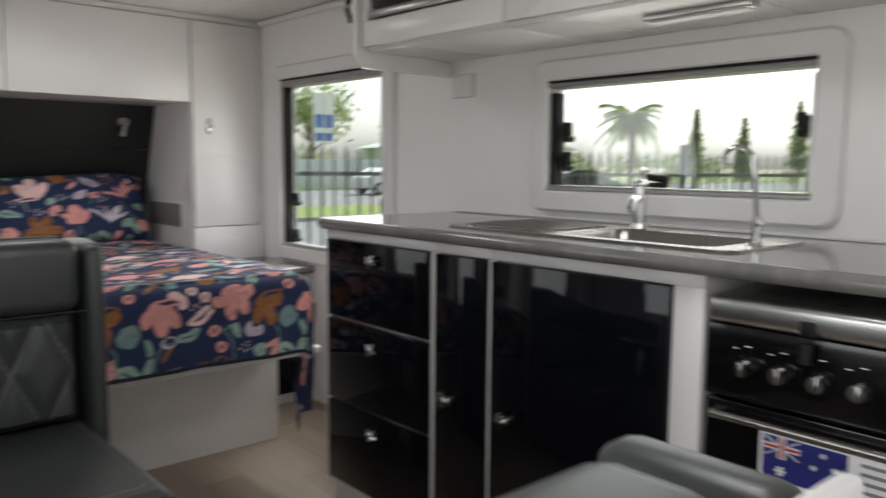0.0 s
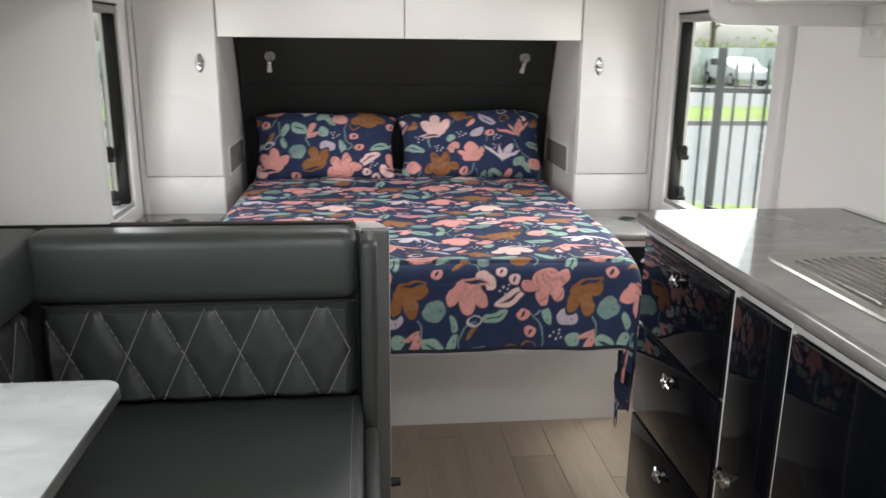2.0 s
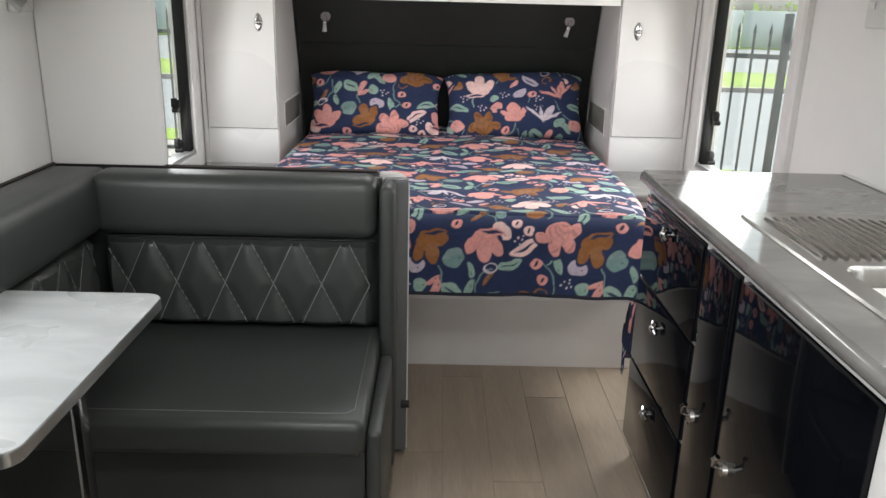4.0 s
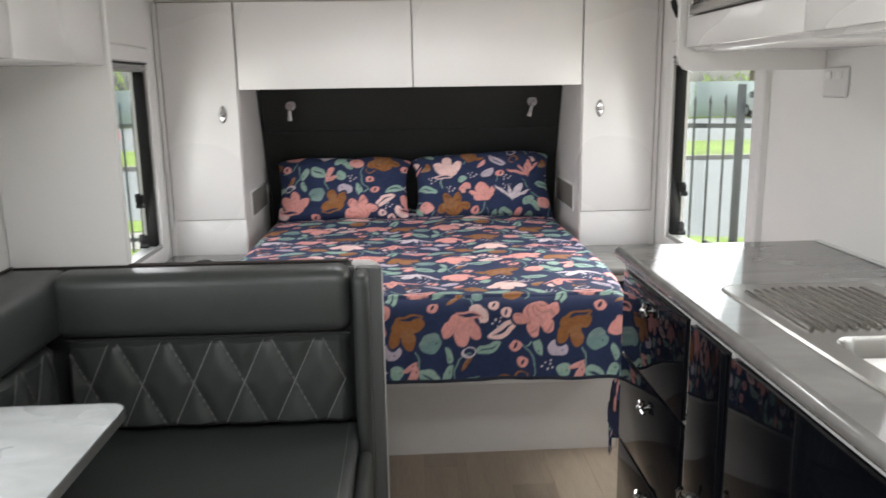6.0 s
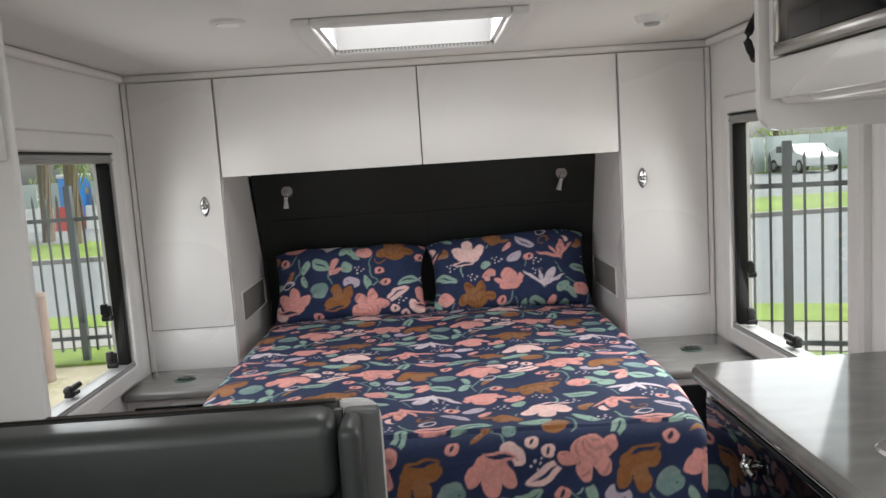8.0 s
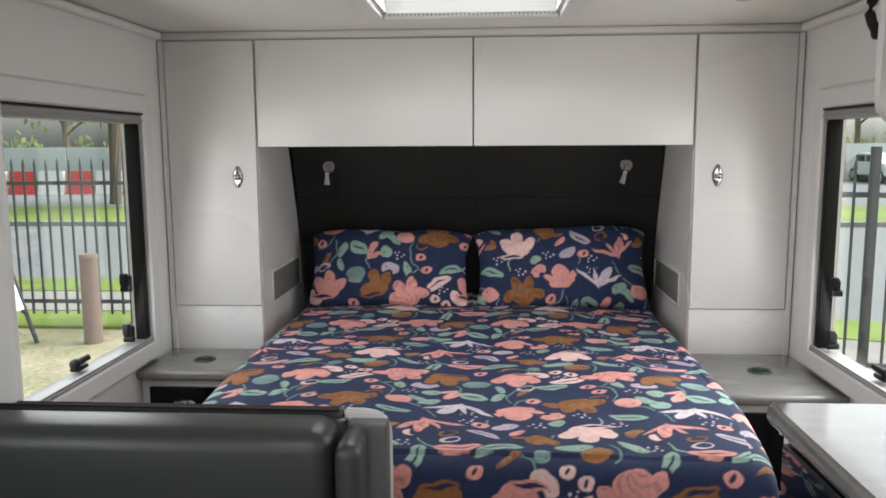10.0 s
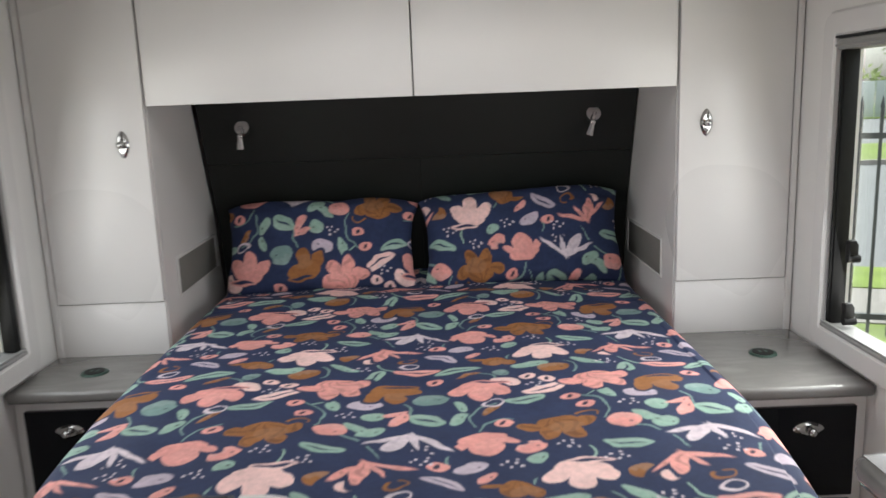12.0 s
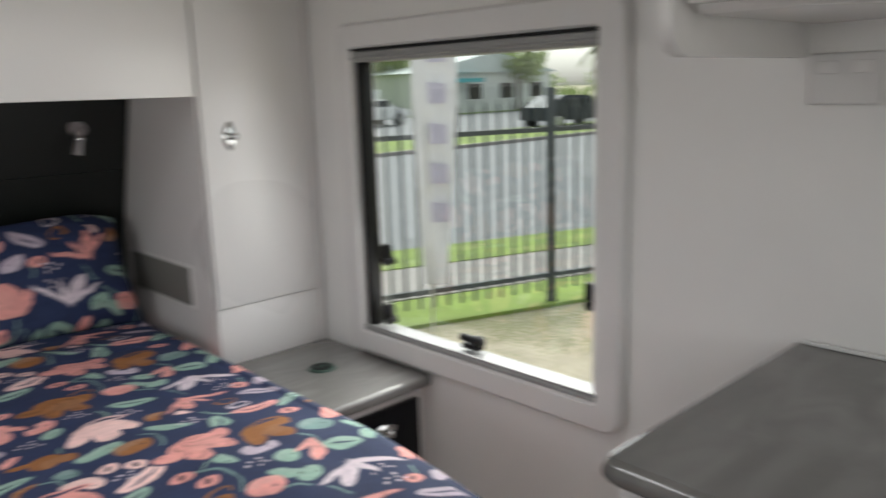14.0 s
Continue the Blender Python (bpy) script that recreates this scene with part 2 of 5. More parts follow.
# a flower is a union of rounded petals: each across, up, half width, half height, turn, in flower half-widths
OPEN = [(-0.62, 0.12, 0.34, 0.48, 34), (-0.06, 0.46, 0.37, 0.52, 6), (0.60, 0.20, 0.31, 0.48, -32), (0.0, -0.18, 0.70, 0.36, 0)]
FAN = [(-0.1, 0.46, 0.35, 0.5, 4), (0.60, 0.28, 0.29, 0.46, -22), (-0.62, -0.2, 0.38, 0.3, 30), (0.05, -0.2, 0.62, 0.5, 0)]
PETALS = [(-0.70, 0.02, 0.40, 0.28, 32), (-0.30, 0.44, 0.30, 0.54, 20), (0.28, 0.46, 0.29, 0.52, -14), (0.76, 0.02, 0.38, 0.25, -26), (0.0, -0.16, 0.60, 0.36, 0)]
BELL = [(0.0, 0.28, 0.52, 0.62, 0), (-0.68, 0.12, 0.16, 0.42, 50), (0.68, 0.16, 0.16, 0.46, -45), (0.0, -0.1, 0.72, 0.42, 0)]
VEE = [(-0.52, 0.15, 0.11, 0.78, 50), (0.34, 0.2, 0.25, 0.62, -36), (0.66, 0.02, 0.10, 0.62, -66), (-0.12, 0.12, 0.10, 0.55, 12)]
TRI = [(0.0, 0.0, 0.55, 0.5, 0), (-0.5, 0.28, 0.3, 0.42, 30), (0.62, -0.32, 0.5, 0.14, -8)]
FLOWERS = [(0.135, 0.040, 0.082, -8, "coral", OPEN, 0.1), (0.532, 0.030, 0.080, 6, "rust", FAN, 0.05), (0.402, 0.076, 0.090, 14, "coral", PETALS, 0.5), (0.302, 0.292, 0.082, -4, "blush", OPEN, 0.0),
           (0.284, 0.487, 0.086, 4, "rust", PETALS, 0.55), (0.131, 0.428, 0.080, 8, "coral", BELL, 0.0), (0.505, 0.320, 0.080, 24, "coral", VEE, 0.5), (0.580, 0.438, 0.085, 0, "white", VEE, 0.6),
           (0.182, 0.230, 0.066, 12, "rust", TRI, 0.4)]


def cloth_print(uvs):
    """The dye at each point of the cloth, as linear colours."""
    uv = np.array(uvs, dtype=float)
    col = np.tile(np.array(DYES["navy"]), (len(uv), 1))
    # a hand-drawn waver of the outlines
    wav = uv + 0.0022 * np.stack([np.sin(uv[:, 1] * 97 + 2 * np.sin(uv[:, 0] * 61)), np.sin(uv[:, 0] * 89 + 2 * np.sin(uv[:, 1] * 71))], axis=1)
    soft = 0.0011

    def near(x, y, reach):
        du = (wav[:, 0] - x + REPEAT[0] / 2) % REPEAT[0] - REPEAT[0] / 2
        dv = (wav[:, 1] - y + REPEAT[1] / 2) % REPEAT[1] - REPEAT[1] / 2
        k = np.nonzero((np.abs(du) < reach) & (np.abs(dv) < reach))[0]
        return k, du[k], dv[k]

    def turned(a, b, deg):
        c, q = math.cos(radians(deg)), math.sin(radians(deg))
        return a * c + b * q, b * c - a * q

    def oval(a, b, ra, rb):
        """Rough distance inside an ellipse."""
        return (1 - np.sqrt((a / ra) ** 2 + (b / rb) ** 2)) * min(ra, rb)

    def lay(k, inside, dye, weight=1.0):
        f = np.clip(inside / soft * 0.5 + 0.5, 0, 1)[:, None] * weight
        col[k] = col[k] * (1 - f) + np.array(dye) * f

    for x, y, half, deg, bow in STEMS:
        k, a, b = near(x, y, half * 1.5)
        a, b = turned(a, b, deg)
        lay(k, np.minimum(0.0030 - np.abs(b - bow * (half * 0.5 - a * a / half)), half - np.abs(a)), DYES["sage"] if bow > 0 else DYES["mint"])
    for table, dye in ((MINT_LEAVES, "mint"), (MINT_BUDS, "mint"), (SAGE_BUDS, "sage"), (CORAL_LEAVES, "coral"), (BLUSH_LEAVES, "blush"), (RUST_LEAVES, "rust"), (LILAC_LEAVES, "lilac")):
        for x, y, la, lb, deg, slit in table:
            la, lb = la * 0.95, lb * 0.92
            k, a, b = near(x, y, la * 1.4)
            a, b = turned(a, b, deg)
            b = b - 3.0 * a * a * (1 if x > 0.2 else -1) * (la > 1.6 * lb)
            lay(k, oval(a, b, la, lb), DYES[dye])
            # a paler brushed flank
            lay(k, np.minimum(oval(a, b, la, lb), b - lb * 0.2 + 0.004 * np.sin(a * 300)), np.array(DYES[dye]) * 0.75 + 0.13, 0.5)
            if slit:
                lay(k, oval(a, b, la * 0.66, lb * 0.17), DYES["navy"])
            else:
                lay(k, oval(a - la * 0.4, b + lb * 0.25, 0.004, 0.0025), DYES["dark"], 0.8)
    for x, y, dye in BERRIES:
        k, a, b = near(x, y, 0.04)
        lay(k, oval(a, b, 0.021, 0.017), DYES[dye])
        a, b = turned(a, b, 60)
        lay(k, oval(a, b - 0.002, 0.010, 0.005), DYES["dark"])
    for x, y, dye in RINGS:
        k, a, b = near(x, y, 0.04)
        a, b = turned(a, b, 20)
        lay(k, np.minimum(oval(a, b, 0.026, 0.018), -oval(a - 0.003, b, 0.019, 0.012)), DYES[dye])
    for x, y in DOTS:
        for p in range(6):
            k, a, b = near(x + 0.022 * math.cos(p * 2.4) * (0.4 + 0.13 * p), y + 0.02 * math.sin(p * 2.4) * (0.4 + 0.13 * p), 0.01)
            lay(k, oval(a, b, 0.0036, 0.0036), DYES["white"])
    for x, y, size, deg, dye, petals, streak in FLOWERS:
        size *= 0.86
        k, a, b = near(x, y, size * 1.5)
        # flowers stand with their heads towards the foot of the bed
        a, b = turned(-a / size, -b / size, deg)
        body = np.full(len(k), -1.0)
        for px, py, ra, rb, lean in petals:
            u, v = turned(a - px, b - py, lean)
            d = oval(u, v, ra, rb)
            body = np.maximum(body, d)
        lay(k, (body + 0.10) * size, DYES["navy"])
        lay(k, body * size, DYES[dye])
        if streak:
            # dry-brush creases that run out from the base
            ang, rad = np.arctan2(a, b + 0.5), np.hypot(a, b + 0.5)
            ridge = np.sin(ang * 9 + 3 * np.sin(rad * 5 + x * 40))
            lay(k, np.minimum(body - 0.05, (ridge - 0.55) * 0.12) * size, np.array(DYES[dye]) * 0.42 if dye != "white" else DYES["lilac"], streak)
        lay(k, np.minimum(body - 0.03, oval(a + 0.2, b - 0.25, 0.5, 0.35)) * size, np.array(DYES[dye]) * 0.9 + 0.08, 0.3)
        # the open mouth of the cup
        if petals is OPEN or petals is FAN:
            u, v = turned(a + 0.30, b + 0.56, 4)
            lay(k, oval(u, v, 0.66, 0.17) * size, DYES[dye])
            lay(k, oval(u, v, 0.52, 0.075) * size, DYES["navy"])
    return col

# ---- building helpers ----


def box(bm, x0, x1, y0, y1, z0, z1, bevel=0.0, seg=2):
    m = Matrix.Translation(((x0 + x1) / 2, (y0 + y1) / 2, (z0 + z1) / 2)) @ Matrix.Diagonal((abs(x1 - x0), abs(y1 - y0), abs(z1 - z0), 1))
    made = bmesh.ops.create_cube(bm, size=1, matrix=m)["verts"]
    if bevel:
        es = {e for v in made for e in v.link_edges}
        bmesh.ops.bevel(bm, geom=list(es), offset=bevel, segments=seg, profile=0.5, affect="EDGES")
    return bm


def boxed(*dims, bevel=0.0, seg=2):
    return box(bmesh.new(), *dims, bevel=bevel, seg=seg)


def rod(bm, a, b, r0, r1=None, sides=16):
    a, b = Vector(a), Vector(b)
    q = (b - a).to_track_quat("Z", "Y").to_matrix().to_4x4()
    bmesh.ops.create_cone(bm, cap_ends=True, segments=sides, radius1=r0, radius2=r0 if r1 is None else r1, depth=(b - a).length, matrix=Matrix.Translation((a + b) / 2) @ q)
    return bm


def tube(bm, pts, r, sides=10):
    """A round tube along points."""
    pts = [Vector(p) for p in pts]
    rings = []
    for i, p in enumerate(pts):
        d = (pts[min(i + 1, len(pts) - 1)] - pts[max(i - 1, 0)]).normalized()
        q = d.to_track_quat("Z", "Y").to_matrix()
        rings.append([bm.verts.new(p + q @ Vector((r * math.cos(2 * math.pi * k / sides), r * math.sin(2 * math.pi * k / sides), 0))) for k in range(sides)])
    for a, b in zip(rings, rings[1:]):
        for k in range(sides):
            bm.faces.new((a[k], a[(k + 1) % sides], b[(k + 1) % sides], b[k]))
    bm.faces.new(rings[0][::-1]), bm.faces.new(rings[-1])
    return bm


def blob(bm, centre, size, seg=20):
    bmesh.ops.create_uvsphere(bm, u_segments=seg, v_segments=max(8, seg // 2), radius=1, matrix=Matrix.Translation(centre) @ Matrix.Diagonal((*size, 1)))
    return bm


def finish(name, bm, material, smooth=True):
    me = bpy.data.meshes.new(name)
    bmesh.ops.recalc_face_normals(bm, faces=bm.faces)
    bm.to_mesh(me)
    bm.free()
    me.materials.append(material)
    if smooth:
        me.shade_smooth()
        me.set_sharp_from_angle(angle=radians(35))
    return me


def solid(name, bm, material, label="", category="", group="", kind=""):
    """A thing or a piece of the setting that is one mesh."""
    return tagged(new(name, finish(name, bm, material)), label, category, group, kind)


def thing(name, at, label, category, group="", kind=""):
    ob = new(name)
    ob.empty_display_size = 0.1
    ob.location = at
    return tagged(ob, label, category, group, kind)


def base_of(ob):
    p = Vector((0, 0, 0))
    while ob:
        p += ob.location
        ob = ob.parent
    return p


def part(name, bm, material, parent, label=""):
    """One mesh under a thing or a part; its points are given in the world."""
    bmesh.ops.translate(bm, verts=bm.verts, vec=-base_of(parent))
    ob = new(name, finish(name, bm, material))
    ob.parent = parent
    return tagged(ob, label)


def slab_with_holes(axis, lo, hi, u0, u1, v0, v1, holes):
    """A wall or ceiling slab with openings. axis x: u is y, v is z; axis z: u is x, v is y."""
    bm = bmesh.new()
    us = sorted({u0, u1, *[h[0] for h in holes], *[h[1] for h in holes]})
    vs = sorted({v0, v1, *[h[2] for h in holes], *[h[3] for h in holes]})
    cut = lambda i, j: any(h[0] <= (us[i] + us[i + 1]) / 2 <= h[1] and h[2] <= (vs[j] + vs[j + 1]) / 2 <= h[3] for h in holes)
    at = (lambda w, u, v: (w, u, v)) if axis == "x" else (lambda w, u, v: (u, v, w))
    vert = {}

    def g(w, i, j):
        if (w, i, j) not in vert:
            vert[w, i, j] = bm.verts.new(at(w, us[i], vs[j]))
        return vert[w, i, j]

    n, m = len(us) - 1, len(vs) - 1
    for i in range(n):
        for j in range(m):
            if cut(i, j):
                continue
            for w in (lo, hi):
                bm.faces.new((g(w, i, j), g(w, i + 1, j), g(w, i + 1, j + 1), g(w, i, j + 1)))
            for di, dj, a, b in ((-1, 0, (i, j), (i, j + 1)), (1, 0, (i + 1, j), (i + 1, j + 1)), (0, -1, (i, j), (i + 1, j)), (0, 1, (i, j + 1), (i + 1, j + 1))):
                p, q = i + di, j + dj
                if p < 0 or q < 0 or p >= n or q >= m or cut(p, q):
                    bm.faces.new((g(lo, *a), g(lo, *b), g(hi, *b), g(hi, *a)))
    return bm


def rounded_rect(x0, x1, y0, y1, r, n=6):
    pts = []
    for cx, cy, a0 in ((x1 - r, y1 - r, 0), (x0 + r, y1 - r, 90), (x0 + r, y0 + r, 180), (x1 - r, y0 + r, 270)):
        for k in range(n + 1):
            a = radians(a0 + 90 * k / n)
            pts.append((cx + r * math.cos(a), cy + r * math.sin(a)))
    return pts


def bridge(bm, a, b):
    for k in range(len(a)):
        bm.faces.new((a[k], a[(k + 1) % len(a)], b[(k + 1) % len(b)], b[k]))


# ---- the shell of the caravan ----
W = 1.12
CEILING = 1.765
BEDWIN = (-1.0, -0.215, 0.70, 1.472)
FARWIN = (-0.965, -0.19, 0.70, 1.475)
KITWIN = (-2.67, -1.855, 1.01, 1.345)
DINWIN = (-2.85, -2.05, 0.95, 1.38)
# unseen doorway, assumed at the rear left so its fill lamp shines in
UNSEEN_DOOR = (-4.2, -3.6, -0.02, 1.72)
# unseen opening, added so the lamp behind the south wall reaches in
UNSEEN_REARWIN = (-0.6, 1.0, 0.9, 1.5)
solid("wall_east", slab_with_holes("x", W, W + 0.05, -4.55, 1.0, -0.05, CEILING, [BEDWIN, KITWIN]), WALL, kind="structure")
solid("wall_west", slab_with_holes("x", -W - 0.05, -W, -4.55, 1.0, -0.05, CEILING, [FARWIN, DINWIN, UNSEEN_DOOR]), WALL, kind="structure")
solid("wall_north", boxed(-W, W, 0.95, 1.0, -0.05, CEILING), WALL, kind="structure")


def south_wall():
    bm = slab_with_holes("x", 0, 0.05, -W, W, -0.05, CEILING, [UNSEEN_REARWIN])
    bmesh.ops.transform(bm, verts=bm.verts, matrix=Matrix.Translation((0, -4.55, 0)) @ Matrix.Rotation(radians(-90), 4, "Z") @ Matrix.Diagonal((1, -1, 1, 1)))
    return bm


bs = south_wall()
solid("wall_south", bs, WALL, kind="structure")
HATCH = (-0.265, 0.265, -0.86, -0.34)
# unseen ceiling opening, added to let the rear fill lamp in
UNSEEN_HATCH = (-0.265, 0.265, -3.11, -2.59)
solid("ceiling", slab_with_holes("z", CEILING, CEILING + 0.05, -W - 0.05, W + 0.05, -4.6, 1.0, [HATCH, UNSEEN_HATCH]), CEIL, kind="structure")
solid("chassis", boxed(-W + 0.05, W - 0.05, -4.4, 0.8, -0.55, -0.0505), RUBBER, kind="structure")
floor = solid("floor", boxed(-W, W, -4.55, 0.95, -0.05, -0.004), JOINT, kind="structure")
for sx in (-1, 1):
    solid("trim", boxed(sx * W, sx * (W - 0.03), -4.5, -0.01, CEILING - 0.03, CEILING - 0.002, bevel=0.012, seg=3), CEIL, kind="structure")


def window(name, wall_x, dims, latches_y):
    """A hinged caravan window: raised moulding, black channel, blind cassette, acrylic pane and latches."""
    y0, y1, z0, z1 = dims
    s = 1 if wall_x > 0 else -1
    w = thing(name, (wall_x, (y0 + y1) / 2, z0), "hinged acrylic caravan window in white moulding with grey blind cassette", "window", kind="structure")
    inner, outer = wall_x - s * 0.028, wall_x
    bm = bmesh.new()
    t, tall = 0.065, 0.035 if z1 - z0 > 0.5 else 0.022
    rings = []
    for grow, x, r in ((t, outer, 0.045), (t, inner + s * 0.008, 0.045), (t - 0.008, inner, 0.038), (0.006, inner, 0.012), (0.0, inner + s * 0.006, 0.008), (0.0, outer, 0.008)):
        rings.append([bm.verts.new((x, y, z)) for y, z in rounded_rect(y0 - grow, y1 + grow, z0 - grow, z1 + grow, r, 5)])
    for a, b in zip(rings, rings[1:] + rings[:1]):
        bridge(bm, a, b)
    part("window_frame", bm, MOULD, w)
    for name_, a, b in (("jamb", y1 - 0.024, y1), ("jamb", y0, y0 + 0.012)):
        bm = bmesh.new()
        box(bm, *sorted((wall_x - s * 0.01, wall_x + s * 0.03)), a, b, z0 + 0.012, z1 - 0.035, 0.003)
        box(bm, *sorted((wall_x - s * 0.016, wall_x - s * 0.008)), a + 0.004, a + 0.012, z0 + 0.02, z1 - 0.04, 0.002)
        part(name_, bm, RUBBER if b == y1 else MOULD, w, "black rubber window channel" if b == y1 else "")
    bm = box(bmesh.new(), *sorted((inner + s * 0.006, wall_x + s * 0.05)), y0, y1, z1 - tall, z1 - 0.006, 0.006, 3)
    box(bm, *sorted((inner + s * 0.001, wall_x)), y0, y1, z1 - tall * 0.8, z1 - tall * 0.6, 0.003)
    part("blind_cassette", bm, GREYPLASTIC, w, "grey roller blind cassette")
    part("top_seal", boxed(*sorted((inner + s * 0.002, wall_x)), y0, y1, z1 - 0.0055, z1 - 0.0002), RUBBER, w, "thin black seal strip")
    bm = box(bmesh.new(), *sorted((inner + s * 0.002, wall_x + s * 0.045)), y0, y1, z0, z0 + 0.011, 0.004, 3)
    box(bm, *sorted((inner + s * 0.004, inner + s * 0.014)), y0, y1, z0 + 0.011, z0 + 0.018, 0.003)
    part("bottom_rail", bm, GREYPLASTIC, w, "grey sill rail")
    pane = part("pane", boxed(wall_x + s * 0.055, wall_x + s * 0.059, y0, y1, z0, z1), PANE, w)
    pane.visible_shadow = False
    for y, z, along in latches_y:
        bm = bmesh.new()
        px = wall_x + s * 0.02
        if along == "side":
            d = 1 if y < (y0 + y1) / 2 else -1
            box(bm, px - 0.012, px + 0.012, *sorted((y, y + d * 0.028)), z - 0.022, z + 0.022, 0.005)
            box(bm, px - 0.018, px + 0.004, *sorted((y + d * 0.012, y + d * 0.034)), z - 0.008, z + 0.03, 0.004)
            rod(bm, (px - 0.016, y + d * 0.022, z - 0.02), (px + 0.016, y + d * 0.022, z - 0.02), 0.011, sides=14)
        else:
            box(bm, px - 0.014, px + 0.014, y - 0.03, y + 0.03, z, z + 0.014, 0.005)
            rod(bm, (px, y - 0.035, z + 0.022), (px - s * 0.012, y + 0.03, z + 0.03), 0.012, 0.009, 14)
            blob(bm, (px, y - 0.02, z + 0.024), (0.016, 0.018, 0.014), 12)
        part("latch", bm, RUBBER, w, "black plastic window latch")
    return w


window("window_1", W, BEDWIN, [(-0.26, 0.92, "side"), (-0.26, 0.75, "side"), (-0.985, 0.92, "side"), (-0.6, 0.718, "base")])
window("window_2", -W, FARWIN, [(-0.26, 0.92, "side"), (-0.26, 0.75, "side"), (-0.6, 0.718, "base")])
window("window_4", -W, DINWIN, [])
window("window_3", W, KITWIN, [(-1.885, 1.19, "side"), (-1.885, 1.10, "side"), (-2.65, 1.19, "side"), (-2.23, 1.028, "base")])


def roof_hatch(dims):
    x0, x1, y0, y1 = dims
    mid = (y0 + y1) / 2
    h = thing("roof_hatch", (0, mid, CEILING), "white-framed roof hatch with pale dome, its daylight put in as glow", "roof hatch", kind="structure")
    bm = bmesh.new()
    f = 0.05
    for a in ((x0 - f, x0, y0 - f, y1 + f), (x1, x1 + f, y0 - f, y1 + f), (x0, x1, y1, y1 + f), (x0, x1, y0 - f, y0)):
        box(bm, *a, CEILING - 0.022, CEILING, 0.007, 3)
    part("hatch_frame", bm, MOULD, h)
    bm = bmesh.new()
    for a in ((x0, x0 + 0.012, y0, y1), (x1 - 0.012, x1, y0, y1), (x0, x1, y1 - 0.012, y1), (x0, x1, y0, y0 + 0.012)):
        box(bm, *a, CEILING - 0.008, CEILING + 0.10)
    part("hatch_well", bm, MOULD, h)
    part("dome", boxed(x0 + 0.012, x1 - 0.012, y0 + 0.012, y1 - 0.012, CEILING + 0.11, CEILING + 0.118), DOME_GLOW, h)
    bm = tube(bmesh.new(), [(x0 + 0.06 + 0.04 * k, mid + 0.1 + 0.02 * math.sin(k * 1.1), CEILING + 0.085) for k in range(11)], 0.006)
    part("rod", bm, GREYPLASTIC, h, "bent grey hatch stay")
    bm = bmesh.new()
    for k in range(40):
        box(bm, x0 + 0.02 + k * 0.0125, x0 + 0.026 + k * 0.0125, y1 - 0.010, y1 - 0.004, CEILING - 0.016, CEILING - 0.009)
    part("blind_edge", bm, GREYPLASTIC, h)


roof_hatch(HATCH)
# second hatch is unseen, added around the rear fill lamp
roof_hatch(UNSEEN_HATCH)


def downlight(x, y):
    d = thing("downlight", (x, y, CEILING), "small round recessed ceiling light with white rim", "ceiling light", "ceiling downlights")
    part("rim", rod(bmesh.new(), (x, y, CEILING - 0.008), (x, y, CEILING), 0.042, 0.046, 28), MOULD, d)
    part("lens", rod(bmesh.new(), (x, y, CEILING - 0.011), (x, y, CEILING - 0.006), 0.03, 0.03, 24), LEDS, d)


downlight(-0.47, -0.93)


def smoke_alarm(x, y):
    d = thing("smoke_alarm", (x, y, CEILING), "small white round smoke alarm on the ceiling", "smoke alarm")
    part("body", rod(bmesh.new(), (x, y, CEILING - 0.02), (x, y, CEILING), 0.04, 0.05, 28), MOULD, d)
    part("sensor", rod(bmesh.new(), (x, y, CEILING - 0.028), (x, y, CEILING - 0.02), 0.02, 0.026, 20), GREYPLASTIC, d)


smoke_alarm(0.72, -0.6)

# ---- bed end: wardrobes, overhead lockers, headboard ----


def leaf_handle(parent, x, y, z, facing, tall=True):
    """A chrome knob on a pointed oval plate. facing: the way it points."""
    f = Vector(facing)
    side = Vector((0, 0, 1)) if tall else f.cross(Vector((0, 0, 1)))
    cross = f.cross(side)
    bm = bmesh.new()
    c = Vector((x, y, z))
    ring0, ring1 = [], []
    for k in range(24):
        a = 2 * math.pi * k / 24
        w = 0.0195 * math.sin(a) * (1 - 0.25 * abs(math.cos(a)))
        p = c + side * (0.039 * math.cos(a)) + cross * w
        ring0.append(bm.verts.new(p + f * 0.001))
        ring1.append(bm.verts.new(c + (p - c) * 0.72 + f * 0.008))
    for k in range(24):
        bm.faces.new((ring0[k], ring0[(k + 1) % 24], ring1[(k + 1) % 24], ring1[k]))
    bm.faces.new(ring1), bm.faces.new(ring0[::-1])
    h = part("handle", bm, CHROME, parent, "chrome pointed oval handle plate")
    bm = rod(bmesh.new(), c + f * 0.004, c + f * 0.02, 0.006, 0.006)
    blob(bm, c + f * 0.023, (0.011, 0.011, 0.011), 16)
    part("knob", bm, CHROME, h)


def cup_handle(parent, x, y, z):
    """A chrome star-shaped knob that faces the aisle."""
    bm = rod(bmesh.new(), (x, y, z), (x - 0.012, y, z), 0.008, 0.008)
    c = Vector((x - 0.02, y, z))
    for k in range(4):
        d = Vector((0, math.cos(k * math.pi / 2 + 0.5), math.sin(k * math.pi / 2 + 0.5)))
        rod(bm, c - d * 0.004, c + d * 0.022 + Vector((0.006, 0, 0)), 0.010, 0.005, 10)
    blob(bm, c, (0.008, 0.013, 0.013), 14)
    part("handle", bm, CHROME, parent, "faceted chrome knob")


